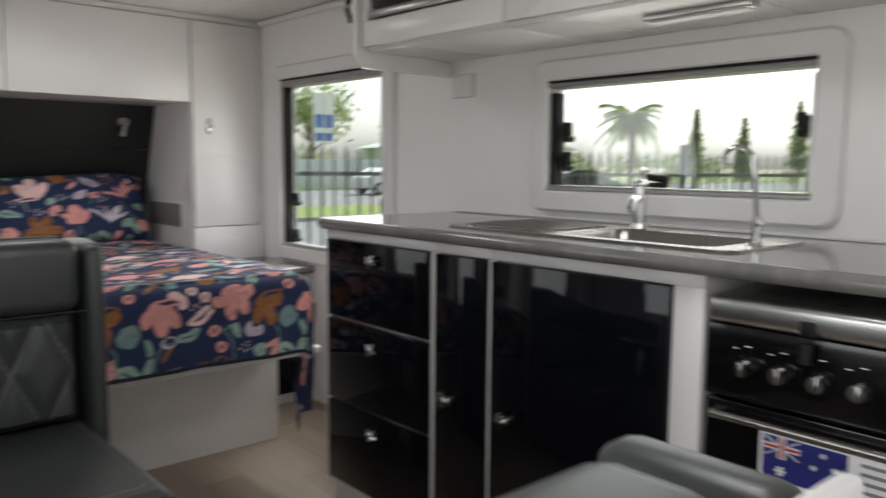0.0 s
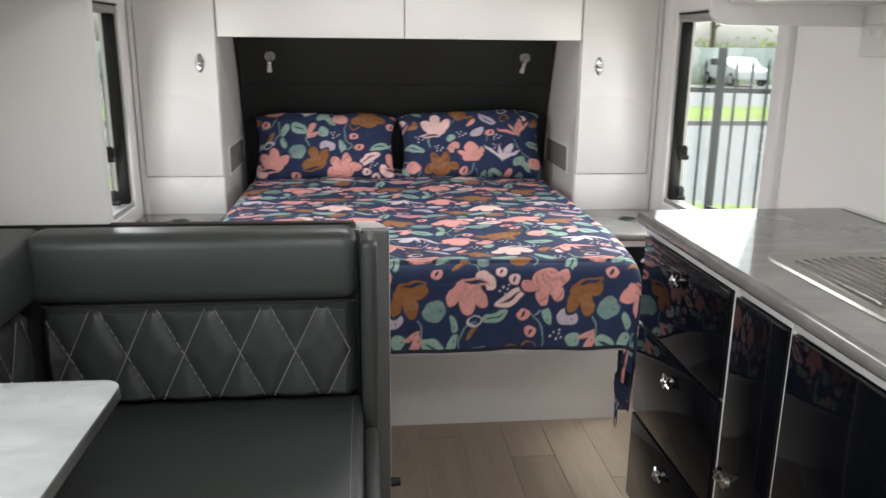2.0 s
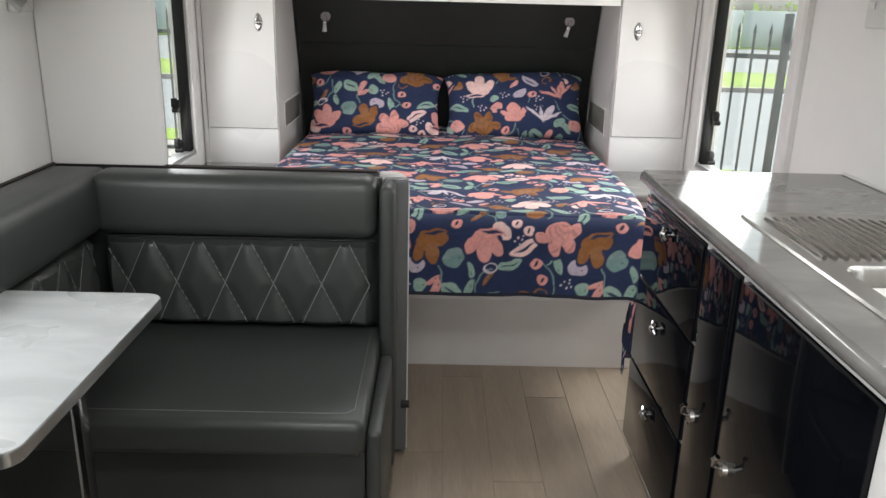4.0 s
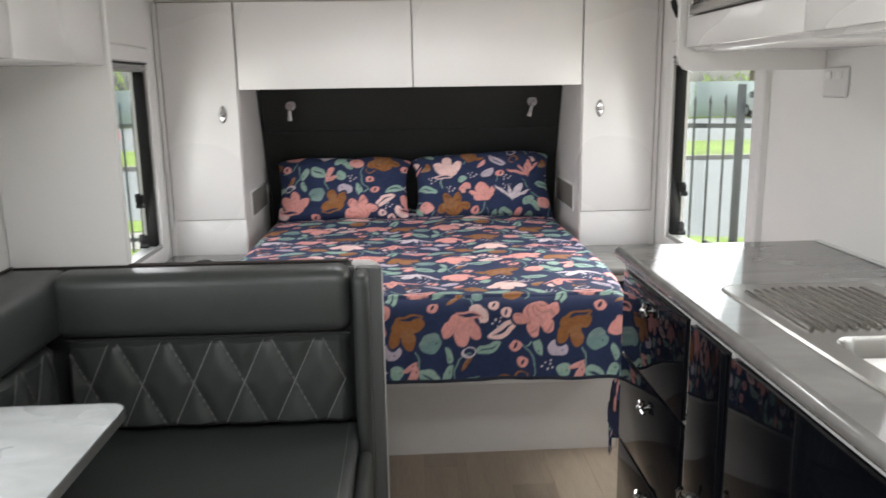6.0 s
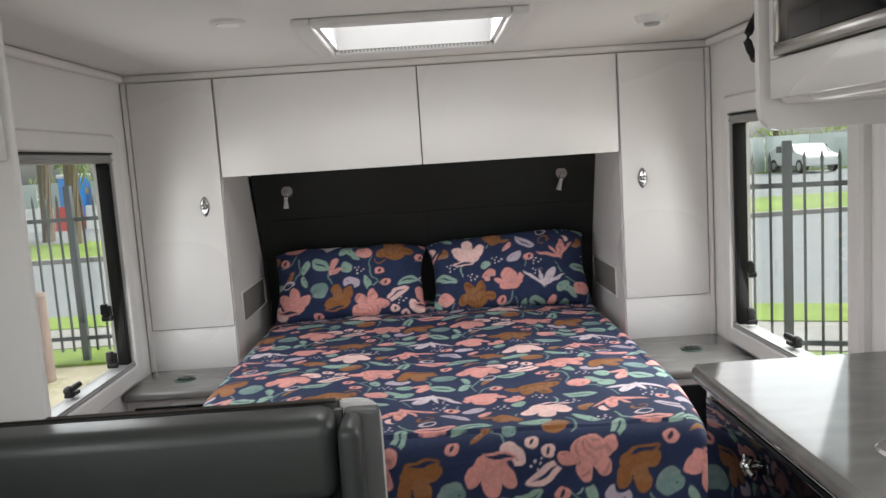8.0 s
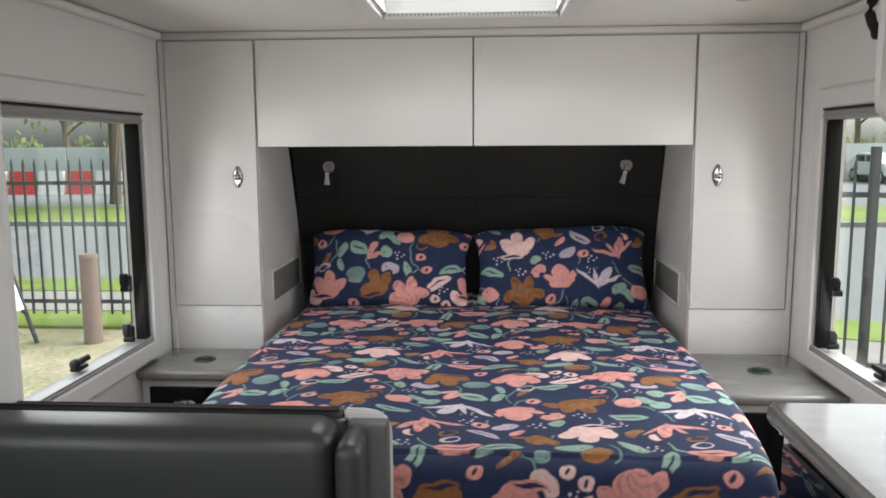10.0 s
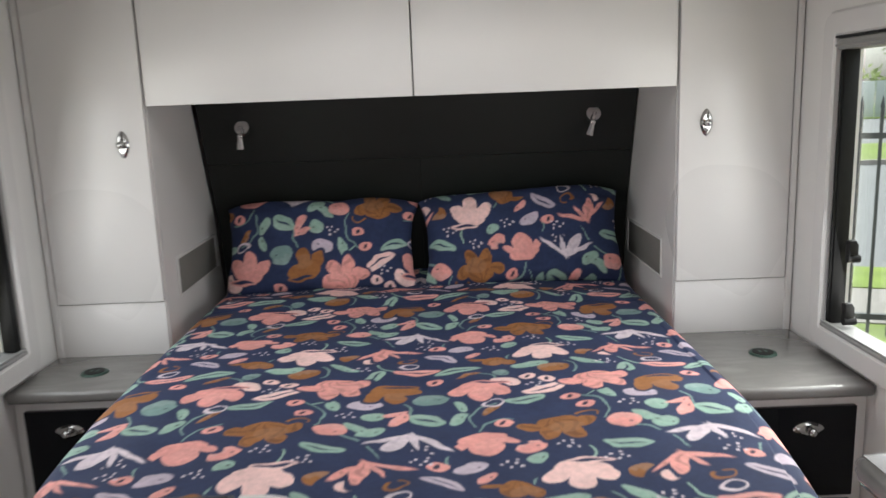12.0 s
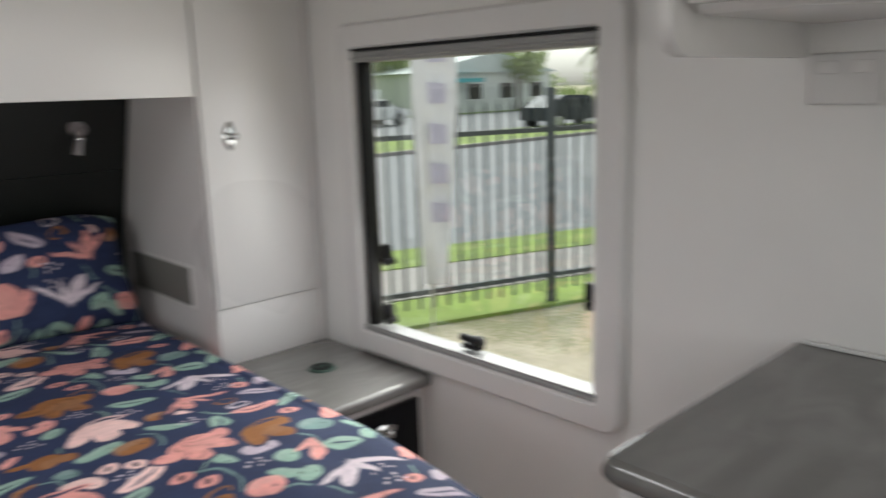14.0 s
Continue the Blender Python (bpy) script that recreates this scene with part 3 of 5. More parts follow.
def wardrobe(s):
    inner = 0.76 if s > 0 else 0.77
    w = thing("wardrobe", (s * 0.93, 0.2, 0.0), "tall narrow white gloss wardrobe beside the bed", "wardrobe", "wardrobes beside the bed")
    x0, x1 = sorted((s * inner, s * (W - 0.003)))
    bm = bmesh.new()
    prof = [(0.02, 0.0), (0.60, 0.0), (0.70, 0.30), (0.585, 0.95), (0.435, 1.36), (0.435, 1.735), (0.02, 1.735)]
    a = [bm.verts.new((x0, y, z)) for y, z in prof]
    b = [bm.verts.new((x1, y, z)) for y, z in prof]
    bm.faces.new(a), bm.faces.new(b[::-1])
    for k in range(len(prof)):
        bm.faces.new((a[k], a[(k + 1) % len(prof)], b[(k + 1) % len(prof)], b[k]))
    part("body", bm, WHITE, w)
    d = part("door", boxed(*sorted((s * (inner + 0.004), s * 1.092)), 0.0, 0.019, 0.787, 1.732, bevel=0.003), WHITE, w)
    leaf_handle(d, s * 0.842, 0.0, 1.256, (0, -1, 0))
    part("plinth_panel", boxed(*sorted((s * (inner + 0.004), s * 1.105)), 0.008, 0.0195, 0.60, 0.784, bevel=0.002), WHITE, w)
    part("filler_strip", boxed(*sorted((s * 1.096, s * (W - 0.004))), 0.004, 0.0195, 0.60, 1.735, bevel=0.003), WHITE, w)
    # open pocket let into the flank beside the pillow
    bm = bmesh.new()
    px = s * (inner - 0.001)
    box(bm, *sorted((px, px - s * 0.003)), 0.135, 0.545, 0.775, 0.888, 0.001)
    p = part("pocket", bm, VENTGREY, w, "grey-lined pocket in the wardrobe flank")
    bm = bmesh.new()
    for a in ((0.127, 0.135, 0.767, 0.896), (0.545, 0.553, 0.767, 0.896), (0.135, 0.545, 0.888, 0.896), (0.135, 0.545, 0.767, 0.775)):
        box(bm, *sorted((px, px - s * 0.006)), *a, 0.001)
    part("pocket_rim", bm, WHITE, p)


for s in (-1, 1):
    wardrobe(s)


def overhead_locker(x0, x1, group):
    w = thing("overhead_locker", ((x0 + x1) / 2, 0.2, 1.365), "white gloss overhead locker above the bed head", "cabinet", group)
    part("body", boxed(x0 + 0.001, x1 - 0.001, 0.02, 0.43, 1.366, 1.735), WHITE, w)
    part("door", boxed(x0 + 0.0025, x1 - 0.0025, 0.0, 0.019, 1.362, 1.732, bevel=0.003), WHITE, w)


overhead_locker(-0.768, 0.0, "bed lockers")
overhead_locker(0.0, 0.758, "bed lockers")
solid("trim", boxed(-W + 0.002, W - 0.002, 0.012, 0.06, 1.7355, CEILING - 0.001, bevel=0.006), CEIL, kind="structure")


def headboard():
    h = thing("headboard", (0, 0.6, 0.35), "matt black sloping headboard in panels behind the pillows", "headboard")
    prof = [(0.435, 1.364), (0.585, 0.95), (0.70, 0.30)]
    seams = [(1.364, 1.150), (1.1488, 0.3)]
    ywall = lambda z: 0.435 + (1.364 - z) / 0.414 * 0.15 if z > 0.95 else 0.585 + (0.95 - z) / 0.65 * 0.115
    for z1, z0 in seams:
        proud = 0.002 if z0 < 0.95 else 0.0
        for x0, x1 in ((-0.757, -0.0008), (0.0008, 0.757)) if proud else ((-0.757, 0.757),):
            bm = bmesh.new()
            zs = [z1, max(0.95, z0), z0] if z0 < 0.95 else [z1, z0]
            for za, zb in zip(zs, zs[1:]):
                q = [bm.verts.new((x, ywall(z) - proud, z)) for x, z in ((x0, za), (x1, za), (x1, zb), (x0, zb))]
                r = [bm.verts.new(v.co + Vector((0, 0.02, 0))) for v in q]
                bm.faces.new(q), bm.faces.new(r[::-1])
                for k in range(4):
                    bm.faces.new((q[k], q[(k + 1) % 4], r[(k + 1) % 4], r[k]))
            part("panel", bm, HEADBOARD, h)
    part("backing", boxed(-0.757, 0.757, 0.722, 0.74, 0.3, 1.364), HEADBOARD, h)


headboard()


def reading_lamp(x, y, z, n=(0, -0.94, 0.34), turn=0.0):
    r = thing("reading_lamp", (x, y, z), "chrome reading spotlight on a round base, switched off", "reading lamp", "reading lamps over the bed")
    n = Vector(n).normalized()
    c = Vector((x, y, z))
    bm = rod(bmesh.new(), c, c + n * 0.012, 0.028, 0.025, 28)
    part("base", bm, POLISHED, r)
    bm = tube(bmesh.new(), [c + n * 0.01, c + n * 0.03 + Vector((0, 0, -0.004)), c + n * 0.042 + Vector((turn * 0.4, 0, -0.02)), c + n * 0.046 + Vector((turn * 0.8, 0, -0.042))], 0.0065)
    part("arm", bm, POLISHED, r)
    top = c + n * 0.046 + Vector((turn * 0.8, 0, -0.04))
    bm = rod(bmesh.new(), top, top + Vector((turn * 1.2, -0.004, -0.045)), 0.009, 0.015, 20)
    blob(bm, top, (0.011, 0.011, 0.011), 14)
    part("head", bm, POLISHED, r)


reading_lamp(-0.608, 0.462, 1.275, turn=0.0)
reading_lamp(0.608, 0.462, 1.278, turn=-0.012)


def bed_base():
    b = thing("bed_base", (0, -0.1, 0), "pale grey boxed bed base on the floor", "bed base")
    part("front_panel", boxed(-0.735, 0.735, -0.80, -0.782, 0.0, 0.42, bevel=0.002), BEDBASE, b)
    for s in (-1, 1):
        part("side_panel", boxed(*sorted((s * 0.717, s * 0.735)), -0.78, 0.60, 0.0, 0.42, bevel=0.002), BEDBASE, b)
    part("deck", boxed(-0.70, 0.70, -1.17, 0.62, 0.422, 0.445, bevel=0.004), BEDBASE, b)


bed_base()


def edge_half(y):
    """Half the width of the bed, narrower towards the foot."""
    t = min(max((-0.55 - y) / 0.65, 0), 1)
    return 0.725 - 0.075 * t * t


def mattress():
    bm = bmesh.new()
    ys = [-1.19 + k * 0.06 for k in range(31)]
    rows = []
    for y in ys:
        h = edge_half(y) - 0.015
        rows.append([bm.verts.new(p) for p in ((-h, y, 0.447), (h, y, 0.447), (h, y, 0.66), (-h, y, 0.66))])
    for a, b in zip(rows, rows[1:]):
        for k in range(4):
            bm.faces.new((a[k], a[(k + 1) % 4], b[(k + 1) % 4], b[k]))
    bm.faces.new(rows[0]), bm.faces.new(rows[-1][::-1])
    solid("mattress", bm, MATTRESS, "dark navy mattress under the floral quilt", "mattress")


mattress()


def cloth_uv(me, uvs):
    """Lays the cloth's own measure and its print on a mesh."""
    uvs = np.array(uvs)
    layer = me.uv_layers.new(name="UVMap")
    idx = np.empty(len(me.loops), dtype=np.int32)
    me.loops.foreach_get("vertex_index", idx)
    layer.data.foreach_set("uv", uvs[idx].astype(np.float32).ravel())
    dye = me.color_attributes.new("print", "FLOAT_COLOR", "POINT")
    dye.data.foreach_set("color", np.concatenate([cloth_print(uvs), np.ones((len(uvs), 1))], axis=1).astype(np.float32).ravel())


def bedspread():
    """A quilt laid over the mattress, draped at the foot and both sides, its corners hanging."""
    foot, head, side_drop, foot_drop, r = -1.205, 0.60, 0.32, 0.235, 0.05
    top = 0.705
    nu, nv = 640, 620
    half0 = 0.725
    verts, uvs = [], []

    def bend(over):
        """Outward reach and fall of cloth that goes past an edge."""
        if over <= 0:
            return 0, 0
        if over < r * math.pi / 2:
            a = over / r
            return r * math.sin(a), r * (1 - math.cos(a))
        return r, r + over - r * math.pi / 2

    for j in range(nv + 1):
        v = (foot - foot_drop) + (head - foot + foot_drop) * j / nv
        for i in range(nu + 1):
            u = -half0 - side_drop + (2 * half0 + 2 * side_drop) * i / nu
            s = 1 if u > 0 else -1
            oy, dy = bend(foot + r - v)
            yy = (foot + r - oy) if v < foot + r else v
            h = edge_half(yy)
            ox, dx = bend(abs(u) - (half0 - r))
            xx = s * (h - r + ox) if abs(u) > half0 - r else u * (h - r) / (half0 - r)
            corner = min(dx, dy)
            z = top - dx - dy * 1.0
            if dx > 0.03 and dy > 0.03:
                # the spare cloth of the corner hangs as a fold
                off = min(0.15, corner - 0.03)
                xx -= s * off * (0.27 if dx > dy else 0.15)
                yy += off * (0.40 if dx > dy else -0.06)
                z = top - max(dx, dy) - 0.85 * corner
            flat = 1 if dx == 0 and dy == 0 else 0.35
            wr = noise.noise(Vector((u * 2.2, v * 2.2, 0.3))) * 0.015 + noise.noise(Vector((u * 8, v * 6, 2.1))) * 0.008
            dome = 0.012 * (1 - (xx / 0.73) ** 2) if dx == 0 else 0
            z += flat * (wr + dome)
            if dx > r:
                xx += s * (0.010 * math.sin(v * 17 + 1.3 * s) + 0.006 * math.sin(v * 41)) * min(1, dx / 0.2)
            if dy > r:
                yy -= (0.006 * math.sin(u * 13 + 0.7) + 0.003 * math.sin(u * 37)) * min(1, dy / 0.2)
            # turned flatter and slightly raised under the pillows
            if v > 0.12 and abs(u) < half0 - r:
                z += 0.012 * math.exp(-((v - 0.2) / 0.06) ** 2)
            verts.append((xx, yy, z))
            uvs.append((u, v))
    faces = [(j * (nu + 1) + i, j * (nu + 1) + i + 1, (j + 1) * (nu + 1) + i + 1, (j + 1) * (nu + 1) + i) for j in range(nv) for i in range(nu)]
    me = bpy.data.meshes.new("bedspread")
    # keep the cloth clear of the wardrobe flanks
    vs = [(max(-0.752, min(0.752, x)) if y > -0.02 else x, y, z) for x, y, z in verts]
    me.from_pydata(vs, [], faces)
    cloth_uv(me, uvs)
    me.materials.append(FLORAL)
    me.shade_smooth()
    ob = tagged(new("bedspread", me), "navy floral quilt with coral and rust flowers spread over the bed", "bedspread")
    # the lining: a coarser sheet under the print, joined to it by the hem
    step = 10
    js, is_ = range(0, nv + 1, step), range(0, nu + 1, step)
    bm = bmesh.new()
    me.calc_loop_triangles()
    under = [[bm.verts.new(Vector(vs[j * (nu + 1) + i]) - me.vertices[j * (nu + 1) + i].normal * (0.011 if 0 < j < nv else 0.004)) for i in is_] for j in js]
    for a, b in zip(under, under[1:]):
        for k in range(len(a) - 1):
            bm.faces.new((a[k], a[k + 1], b[k + 1], b[k]))
    part("lining", bm, LINING, ob, "navy dotted cotton lining")
    hem = tube(bmesh.new(), [vs[i] for i in range(70, nu - 69, 5)], 0.006, 8)
    part("hem", hem, MATTRESS, ob, "dark navy stitched hem")


bedspread()


def pillow(x, y, z, w, h, lean, roll, shift, print_at):
    """A plump pillow with pinched corners, leaning on the headboard."""
    n = 150
    verts, uvs, faces = [], [], []
    for side in (1, -1):
        for j in range(n + 1):
            for i in range(n + 1):
                a, b = 2 * i / n - 1, 2 * j / n - 1
                pin = 1 - 0.11 * (1 - a * a) * abs(b) ** 3 - 0.0
                pin2 = 1 - 0.08 * (1 - b * b) * abs(a) ** 3
                px, pz = a * w / 2 * pin2, b * h / 2 * pin
                t = max(0.0, (1 - a ** 4) * (1 - b ** 4)) ** 0.55
                bulge = 0.075 * t * (1 + 0.2 * noise.noise(Vector((a * 2 + shift, b * 2, 0.5)))) + 0.008 * t * noise.noise(Vector((a * 6 + shift, b * 6, 3)))
                px += 0.006 * noise.noise(Vector((shift, b * 3, 7)))
                pz += 0.007 * noise.noise(Vector((a * 3, shift, 9))) - (0.030 * abs(a) ** 5 if b > 0 else 0) * b
                verts.append((px, -side * bulge - 0.0015 * side + 0.03 * (a * b) ** 4, pz))
                uvs.append((print_at[0] - px, print_at[1] - pz))
    m = n + 1
    for k in range(2):
        o = k * m * m
        for j in range(n):
            for i in range(n):
                f = (o + j * m + i, o + j * m + i + 1, o + (j + 1) * m + i + 1, o + (j + 1) * m + i)
                faces.append(f if k == 0 else f[::-1])
    edge = [j for j in range(m)] + [j * m + n for j in range(1, m)] + [n * m + i for i in range(n - 1, -1, -1)] + [j * m for j in range(n - 1, 0, -1)]
    for a, b in zip(edge, edge[1:] + edge[:1]):
        faces.append((a, a + m * m, b + m * m, b))
    me = bpy.data.meshes.new("pillow")
    me.from_pydata(verts, [], faces)
    cloth_uv(me, uvs)
    me.materials.append(FLORAL)
    me.shade_smooth()
    ob = tagged(new("pillow", me), "plump navy floral pillow leaning on the black headboard", "pillow", "pillows on the bed")
    ob.matrix_world = pose(x, y, z, -lean, roll, 0)


pillow(-0.360, 0.45, 0.852, 0.69, 0.37, 24, 0, 1.1, (0.532 - 0.043, 0.030 - 0.083))
pillow(0.350, 0.44, 0.862, 0.72, 0.375, 24, -1.5, 4.3, (0.302 - 0.176, 0.292 + 0.070))


def bedside(s, deep):
    b = thing("bedside_cabinet", (s * 0.94, -0.2, 0), "white bedside cabinet with black drawer and grey top", "bedside cabinet", "bedside cabinets")
    x0, x1 = s * 0.79, s * (W - 0.003)
    part("body", boxed(*sorted((x0, x1)), -deep + 0.042, 0.018, 0.0, 0.59, bevel=0.003), WHITE, b)
    part("top", boxed(*sorted((s * 0.765, x1)), -deep, 0.007, 0.592, 0.625, bevel=0.012, seg=4), COUNTER, b, "grey laminate top with rounded edge")
    d = part("drawer", boxed(*sorted((s * 0.815, s * 1.085)), -deep + 0.025, -deep + 0.0415, 0.32, 0.562, bevel=0.002), BLACKGLOSS, b, "black gloss drawer front")
    leaf_handle(d, s * 0.965, -deep + 0.025, 0.505, (0, -1, 0), tall=False)
    part("drawer", boxed(*sorted((s * 0.815, s * 1.085)), -deep + 0.025, -deep + 0.0415, 0.05, 0.305, bevel=0.002), BLACKGLOSS, b, "black gloss drawer front")


for s in (-1, 1):
    bedside(s, 0.30 if s < 0 else 0.472)


def socket_disc(x, y):
    c = thing("charging_pad", (x, y, 0.625), "round dark green charging pad on the bedside top", "charging pad", "charging pads")
    part("rim", rod(bmesh.new(), (x, y, 0.6255), (x, y, 0.630), 0.038, 0.035, 36), GREEN, c)
    part("face", rod(bmesh.new(), (x, y, 0.630), (x, y, 0.6315), 0.028, 0.028, 32), RUBBER, c)
    bm = bmesh.new()
    for k in (-1, 1):
        box(bm, x + k * 0.008 - 0.004, x + k * 0.008 + 0.004, y - 0.008, y + 0.008, 0.6316, 0.6322)
    part("mark", bm, GREEN, c)


socket_disc(-0.935, -0.155)
socket_disc(0.942, -0.215)

# ---- kitchen side ----
FX = 0.572
DX = FX - 0.009


def kitchen_unit(y0, y1, label, category="kitchen cabinet"):
    u = thing("kitchen_cabinet", (0.85, (y0 + y1) / 2, 0), label, category, "kitchen cabinets")
    part("body", boxed(FX + 0.018, W - 0.003, y0 + 0.001, y1 - 0.001, 0.075, 0.884), WHITE, u)
    part("kickboard", boxed(FX + 0.03, FX + 0.045, y0 + 0.001, y1 - 0.001, 0.0, 0.074), WHITE, u)
    return u


def face_strip(u, y0, y1, z0, z1):
    part("face_strip", boxed(FX + 0.0008, FX + 0.0178, y0, y1, z0, z1, bevel=0.0015), WHITE, u)


def drawers():
    u = kitchen_unit(-1.93, -1.405, "white kitchen cabinet with three black gloss drawers")
    face_strip(u, -1.93, -1.405, 0.858, 0.884)
    face_strip(u, -1.424, -1.405, 0.085, 0.858)
    face_strip(u, -1.93, -1.915, 0.085, 0.858)
    face_strip(u, -1.93, -1.405, 0.072, 0.085)
    for z0, z1, hz in ((0.618, 0.855, 0.808), (0.355, 0.608, 0.549), (0.089, 0.345, 0.293)):
        d = part("drawer", boxed(DX, FX + 0.017, -1.913, -1.426, z0, z1, bevel=0.002), BLACKGLOSS, u, "black gloss drawer front")
        cup_handle(d, DX, -1.675, hz)
    for z in (0.613, 0.350):
        part("divider", boxed(FX + 0.0005, FX + 0.017, -1.914, -1.425, z - 0.0042, z + 0.0042, bevel=0.001), ALU, u, "pale dividing strip")


def door_unit(y0, y1, knob, label, post=0.008):
    u = kitchen_unit(y0, y1, label)
    face_strip(u, y0, y1, 0.858, 0.884)
    face_strip(u, y1 - 0.008, y1, 0.085, 0.858)
    face_strip(u, y0, y0 + post, 0.085, 0.858)
    face_strip(u, y0, y1, 0.072, 0.085)
    d = part("door", boxed(DX, FX + 0.017, y0 + post + 0.002, y1 - 0.010, 0.089, 0.855, bevel=0.002), BLACKGLOSS, u, "black gloss cupboard door")
    ky = knob
    bm = rod(bmesh.new(), (DX, ky, 0.465), (DX - 0.009, ky, 0.465), 0.017, 0.015, 20)
    h = part("handle", bm, CHROME, d, "chrome turn latch")
    bm = tube(bmesh.new(), [(DX - 0.009, ky, 0.468), (DX - 0.023, ky + 0.002, 0.474), (DX - 0.027, ky - 0.004, 0.490), (DX - 0.023, ky - 0.012, 0.502)], 0.006)
    part("lever", bm, CHROME, h)


drawers()
door_unit(-2.14, -1.931, -1.985, "narrow white kitchen cabinet with black gloss door")
door_unit(-2.71, -2.141, -2.20, "wide white kitchen cabinet with black gloss door under the sink", 0.066)


def end_post():
    u = thing("kitchen_cabinet", (0.85, -3.6, 0), "white kitchen cabinet end beyond the cooker", "kitchen cabinet", "kitchen cabinets")
    part("body", boxed(FX + 0.002, W - 0.003, -4.2, -3.27, 0.0, 0.884, bevel=0.002), WHITE, u)


end_post()


def worktop():
    """A grey worktop with a rounded front edge and a hole for the sink bowl."""
    w = thing("worktop", (0.83, -2.5, 0.885), "grey glossy laminate worktop with rounded edge", "worktop")
    x0, x1, y0, y1 = 0.538, W - 0.003, -4.2, -1.394
    sx0, sx1, sy0, sy1 = 0.68, 0.955, -2.66, -2.235
    bm = slab_with_holes("z", 0.886, 0.92, x0 + 0.012, x1, y0, y1 - 0.012, [(sx0, sx1, sy0, sy1)])
    part("top", bm, COUNTER, w)
    bm = tube(bmesh.new(), [(x0 + 0.014, y0, 0.903), (x0 + 0.014, y1 - 0.03, 0.903), (x0 + 0.018, y1 - 0.018, 0.903), (x0 + 0.03, y1 - 0.014, 0.903), (x1, y1 - 0.014, 0.903)], 0.0169, 20)
    part("edging", bm, COUNTER, w)
    part("upstand", boxed(x1 - 0.008, x1, y0, y1 - 0.02, 0.9202, 0.928, bevel=0.003), MOULD, w)


worktop()


def sink():
    s = thing("sink", (0.81, -2.3, 0.92), "stainless steel sink with ridged drainer and square bowl", "sink")
    bm = bmesh.new()
    lay = lambda pts, z: [bm.verts.new((x, y, z)) for x, y in pts]
    o0 = lay(rounded_rect(0.64, 0.99, -2.725, -1.875, 0.04), 0.9205)
    o1 = lay(rounded_rect(0.644, 0.986, -2.721, -1.879, 0.037), 0.925)
    o2 = lay(rounded_rect(0.652, 0.978, -2.713, -1.887, 0.03), 0.9245)
    bridge(bm, o0, o1), bridge(bm, o1, o2)
    b0 = lay(rounded_rect(0.69, 0.945, -2.65, -2.245, 0.045), 0.9235)
    b1 = lay(rounded_rect(0.695, 0.94, -2.645, -2.25, 0.045), 0.915)
    b2 = lay(rounded_rect(0.705, 0.93, -2.635, -2.26, 0.05), 0.80)
    b3 = lay(rounded_rect(0.735, 0.90, -2.605, -2.29, 0.05), 0.782)
    bridge(bm, b0, b1), bridge(bm, b1, b2), bridge(bm, b2, b3)
    bm.faces.new(b3)
    bmesh.ops.bridge_loops(bm, edges=[bm.edges.get((o2[k], o2[(k + 1) % 28])) for k in range(28)] + [bm.edges.get((b0[k], b0[(k + 1) % 28])) for k in range(28)])
    part("basin", bm, STEEL, s)
    for k in range(13):
        x = 0.685 + k * 0.021
        y1 = -1.915 - 0.02 * abs(k - 6) / 6
        part("ridge", tube(bmesh.new(), [(x, y1, 0.9243), (x, y1 - 0.01, 0.9262), (x, -2.195, 0.9262), (x, -2.205, 0.9243)], 0.0052, 10), STEEL, s)
    part("waste", rod(bmesh.new(), (0.81, -2.48, 0.783), (0.81, -2.48, 0.787), 0.03, 0.026, 24), CHROME, s)


sink()


def mixer_tap(x, y):
    t = thing("mixer_tap", (x, y, 0.925), "chrome single-lever mixer tap behind the sink", "tap")
    part("base", rod(bmesh.new(), (x, y, 0.9252), (x, y, 0.94), 0.026, 0.021, 24), CHROME, t)
    part("body", rod(bmesh.new(), (x, y, 0.938), (x, y, 1.035), 0.0165, 0.0155, 24), CHROME, t)
    part("spout", tube(bmesh.new(), [(x - 0.008, y, 1.0), (x - 0.035, y - 0.012, 1.006), (x - 0.065, y - 0.022, 0.995), (x - 0.078, y - 0.026, 0.975)], 0.0105, 14), CHROME, t)
    bm = blob(bmesh.new(), (x, y, 1.04), (0.0165, 0.0165, 0.016), 18)
    tube(bm, [(x, y, 1.048), (x + 0.004, y - 0.002, 1.066), (x + 0.004, y - 0.008, 1.082)], 0.006, 10)
    part("lever", bm, CHROME, t)


mixer_tap(0.968, -2.29)


def filter_tap(x, y):
    t = thing("filter_tap", (x, y, 0.92), "slim chrome gooseneck drinking water tap", "tap")
    part("base", rod(bmesh.new(), (x, y, 0.9205), (x, y, 0.932), 0.017, 0.014, 20), CHROME, t)
    part("stem", rod(bmesh.new(), (x, y, 0.93), (x, y, 0.985), 0.0095, 0.009, 16), CHROME, t)
    pts = [(x, y, 0.98), (x - 0.002, y + 0.006, 1.05), (x - 0.006, y + 0.014, 1.095)] + [(x - 0.022 + 0.017 * math.cos(a), y + 0.036 - 0.024 * math.cos(a), 1.10 + 0.03 * math.sin(a)) for a in (0.4, 0.9, 1.4, 1.9, 2.4, 2.9, 3.4)]
    part("spout", tube(bmesh.new(), pts, 0.0055, 10), CHROME, t)
    bm = tube(bmesh.new(), [(x, y, 0.965), (x - 0.012, y - 0.012, 0.972), (x - 0.03, y - 0.026, 0.975)], 0.0045, 8)
    part("lever", bm, CHROME, t)


filter_tap(0.80, -2.692)


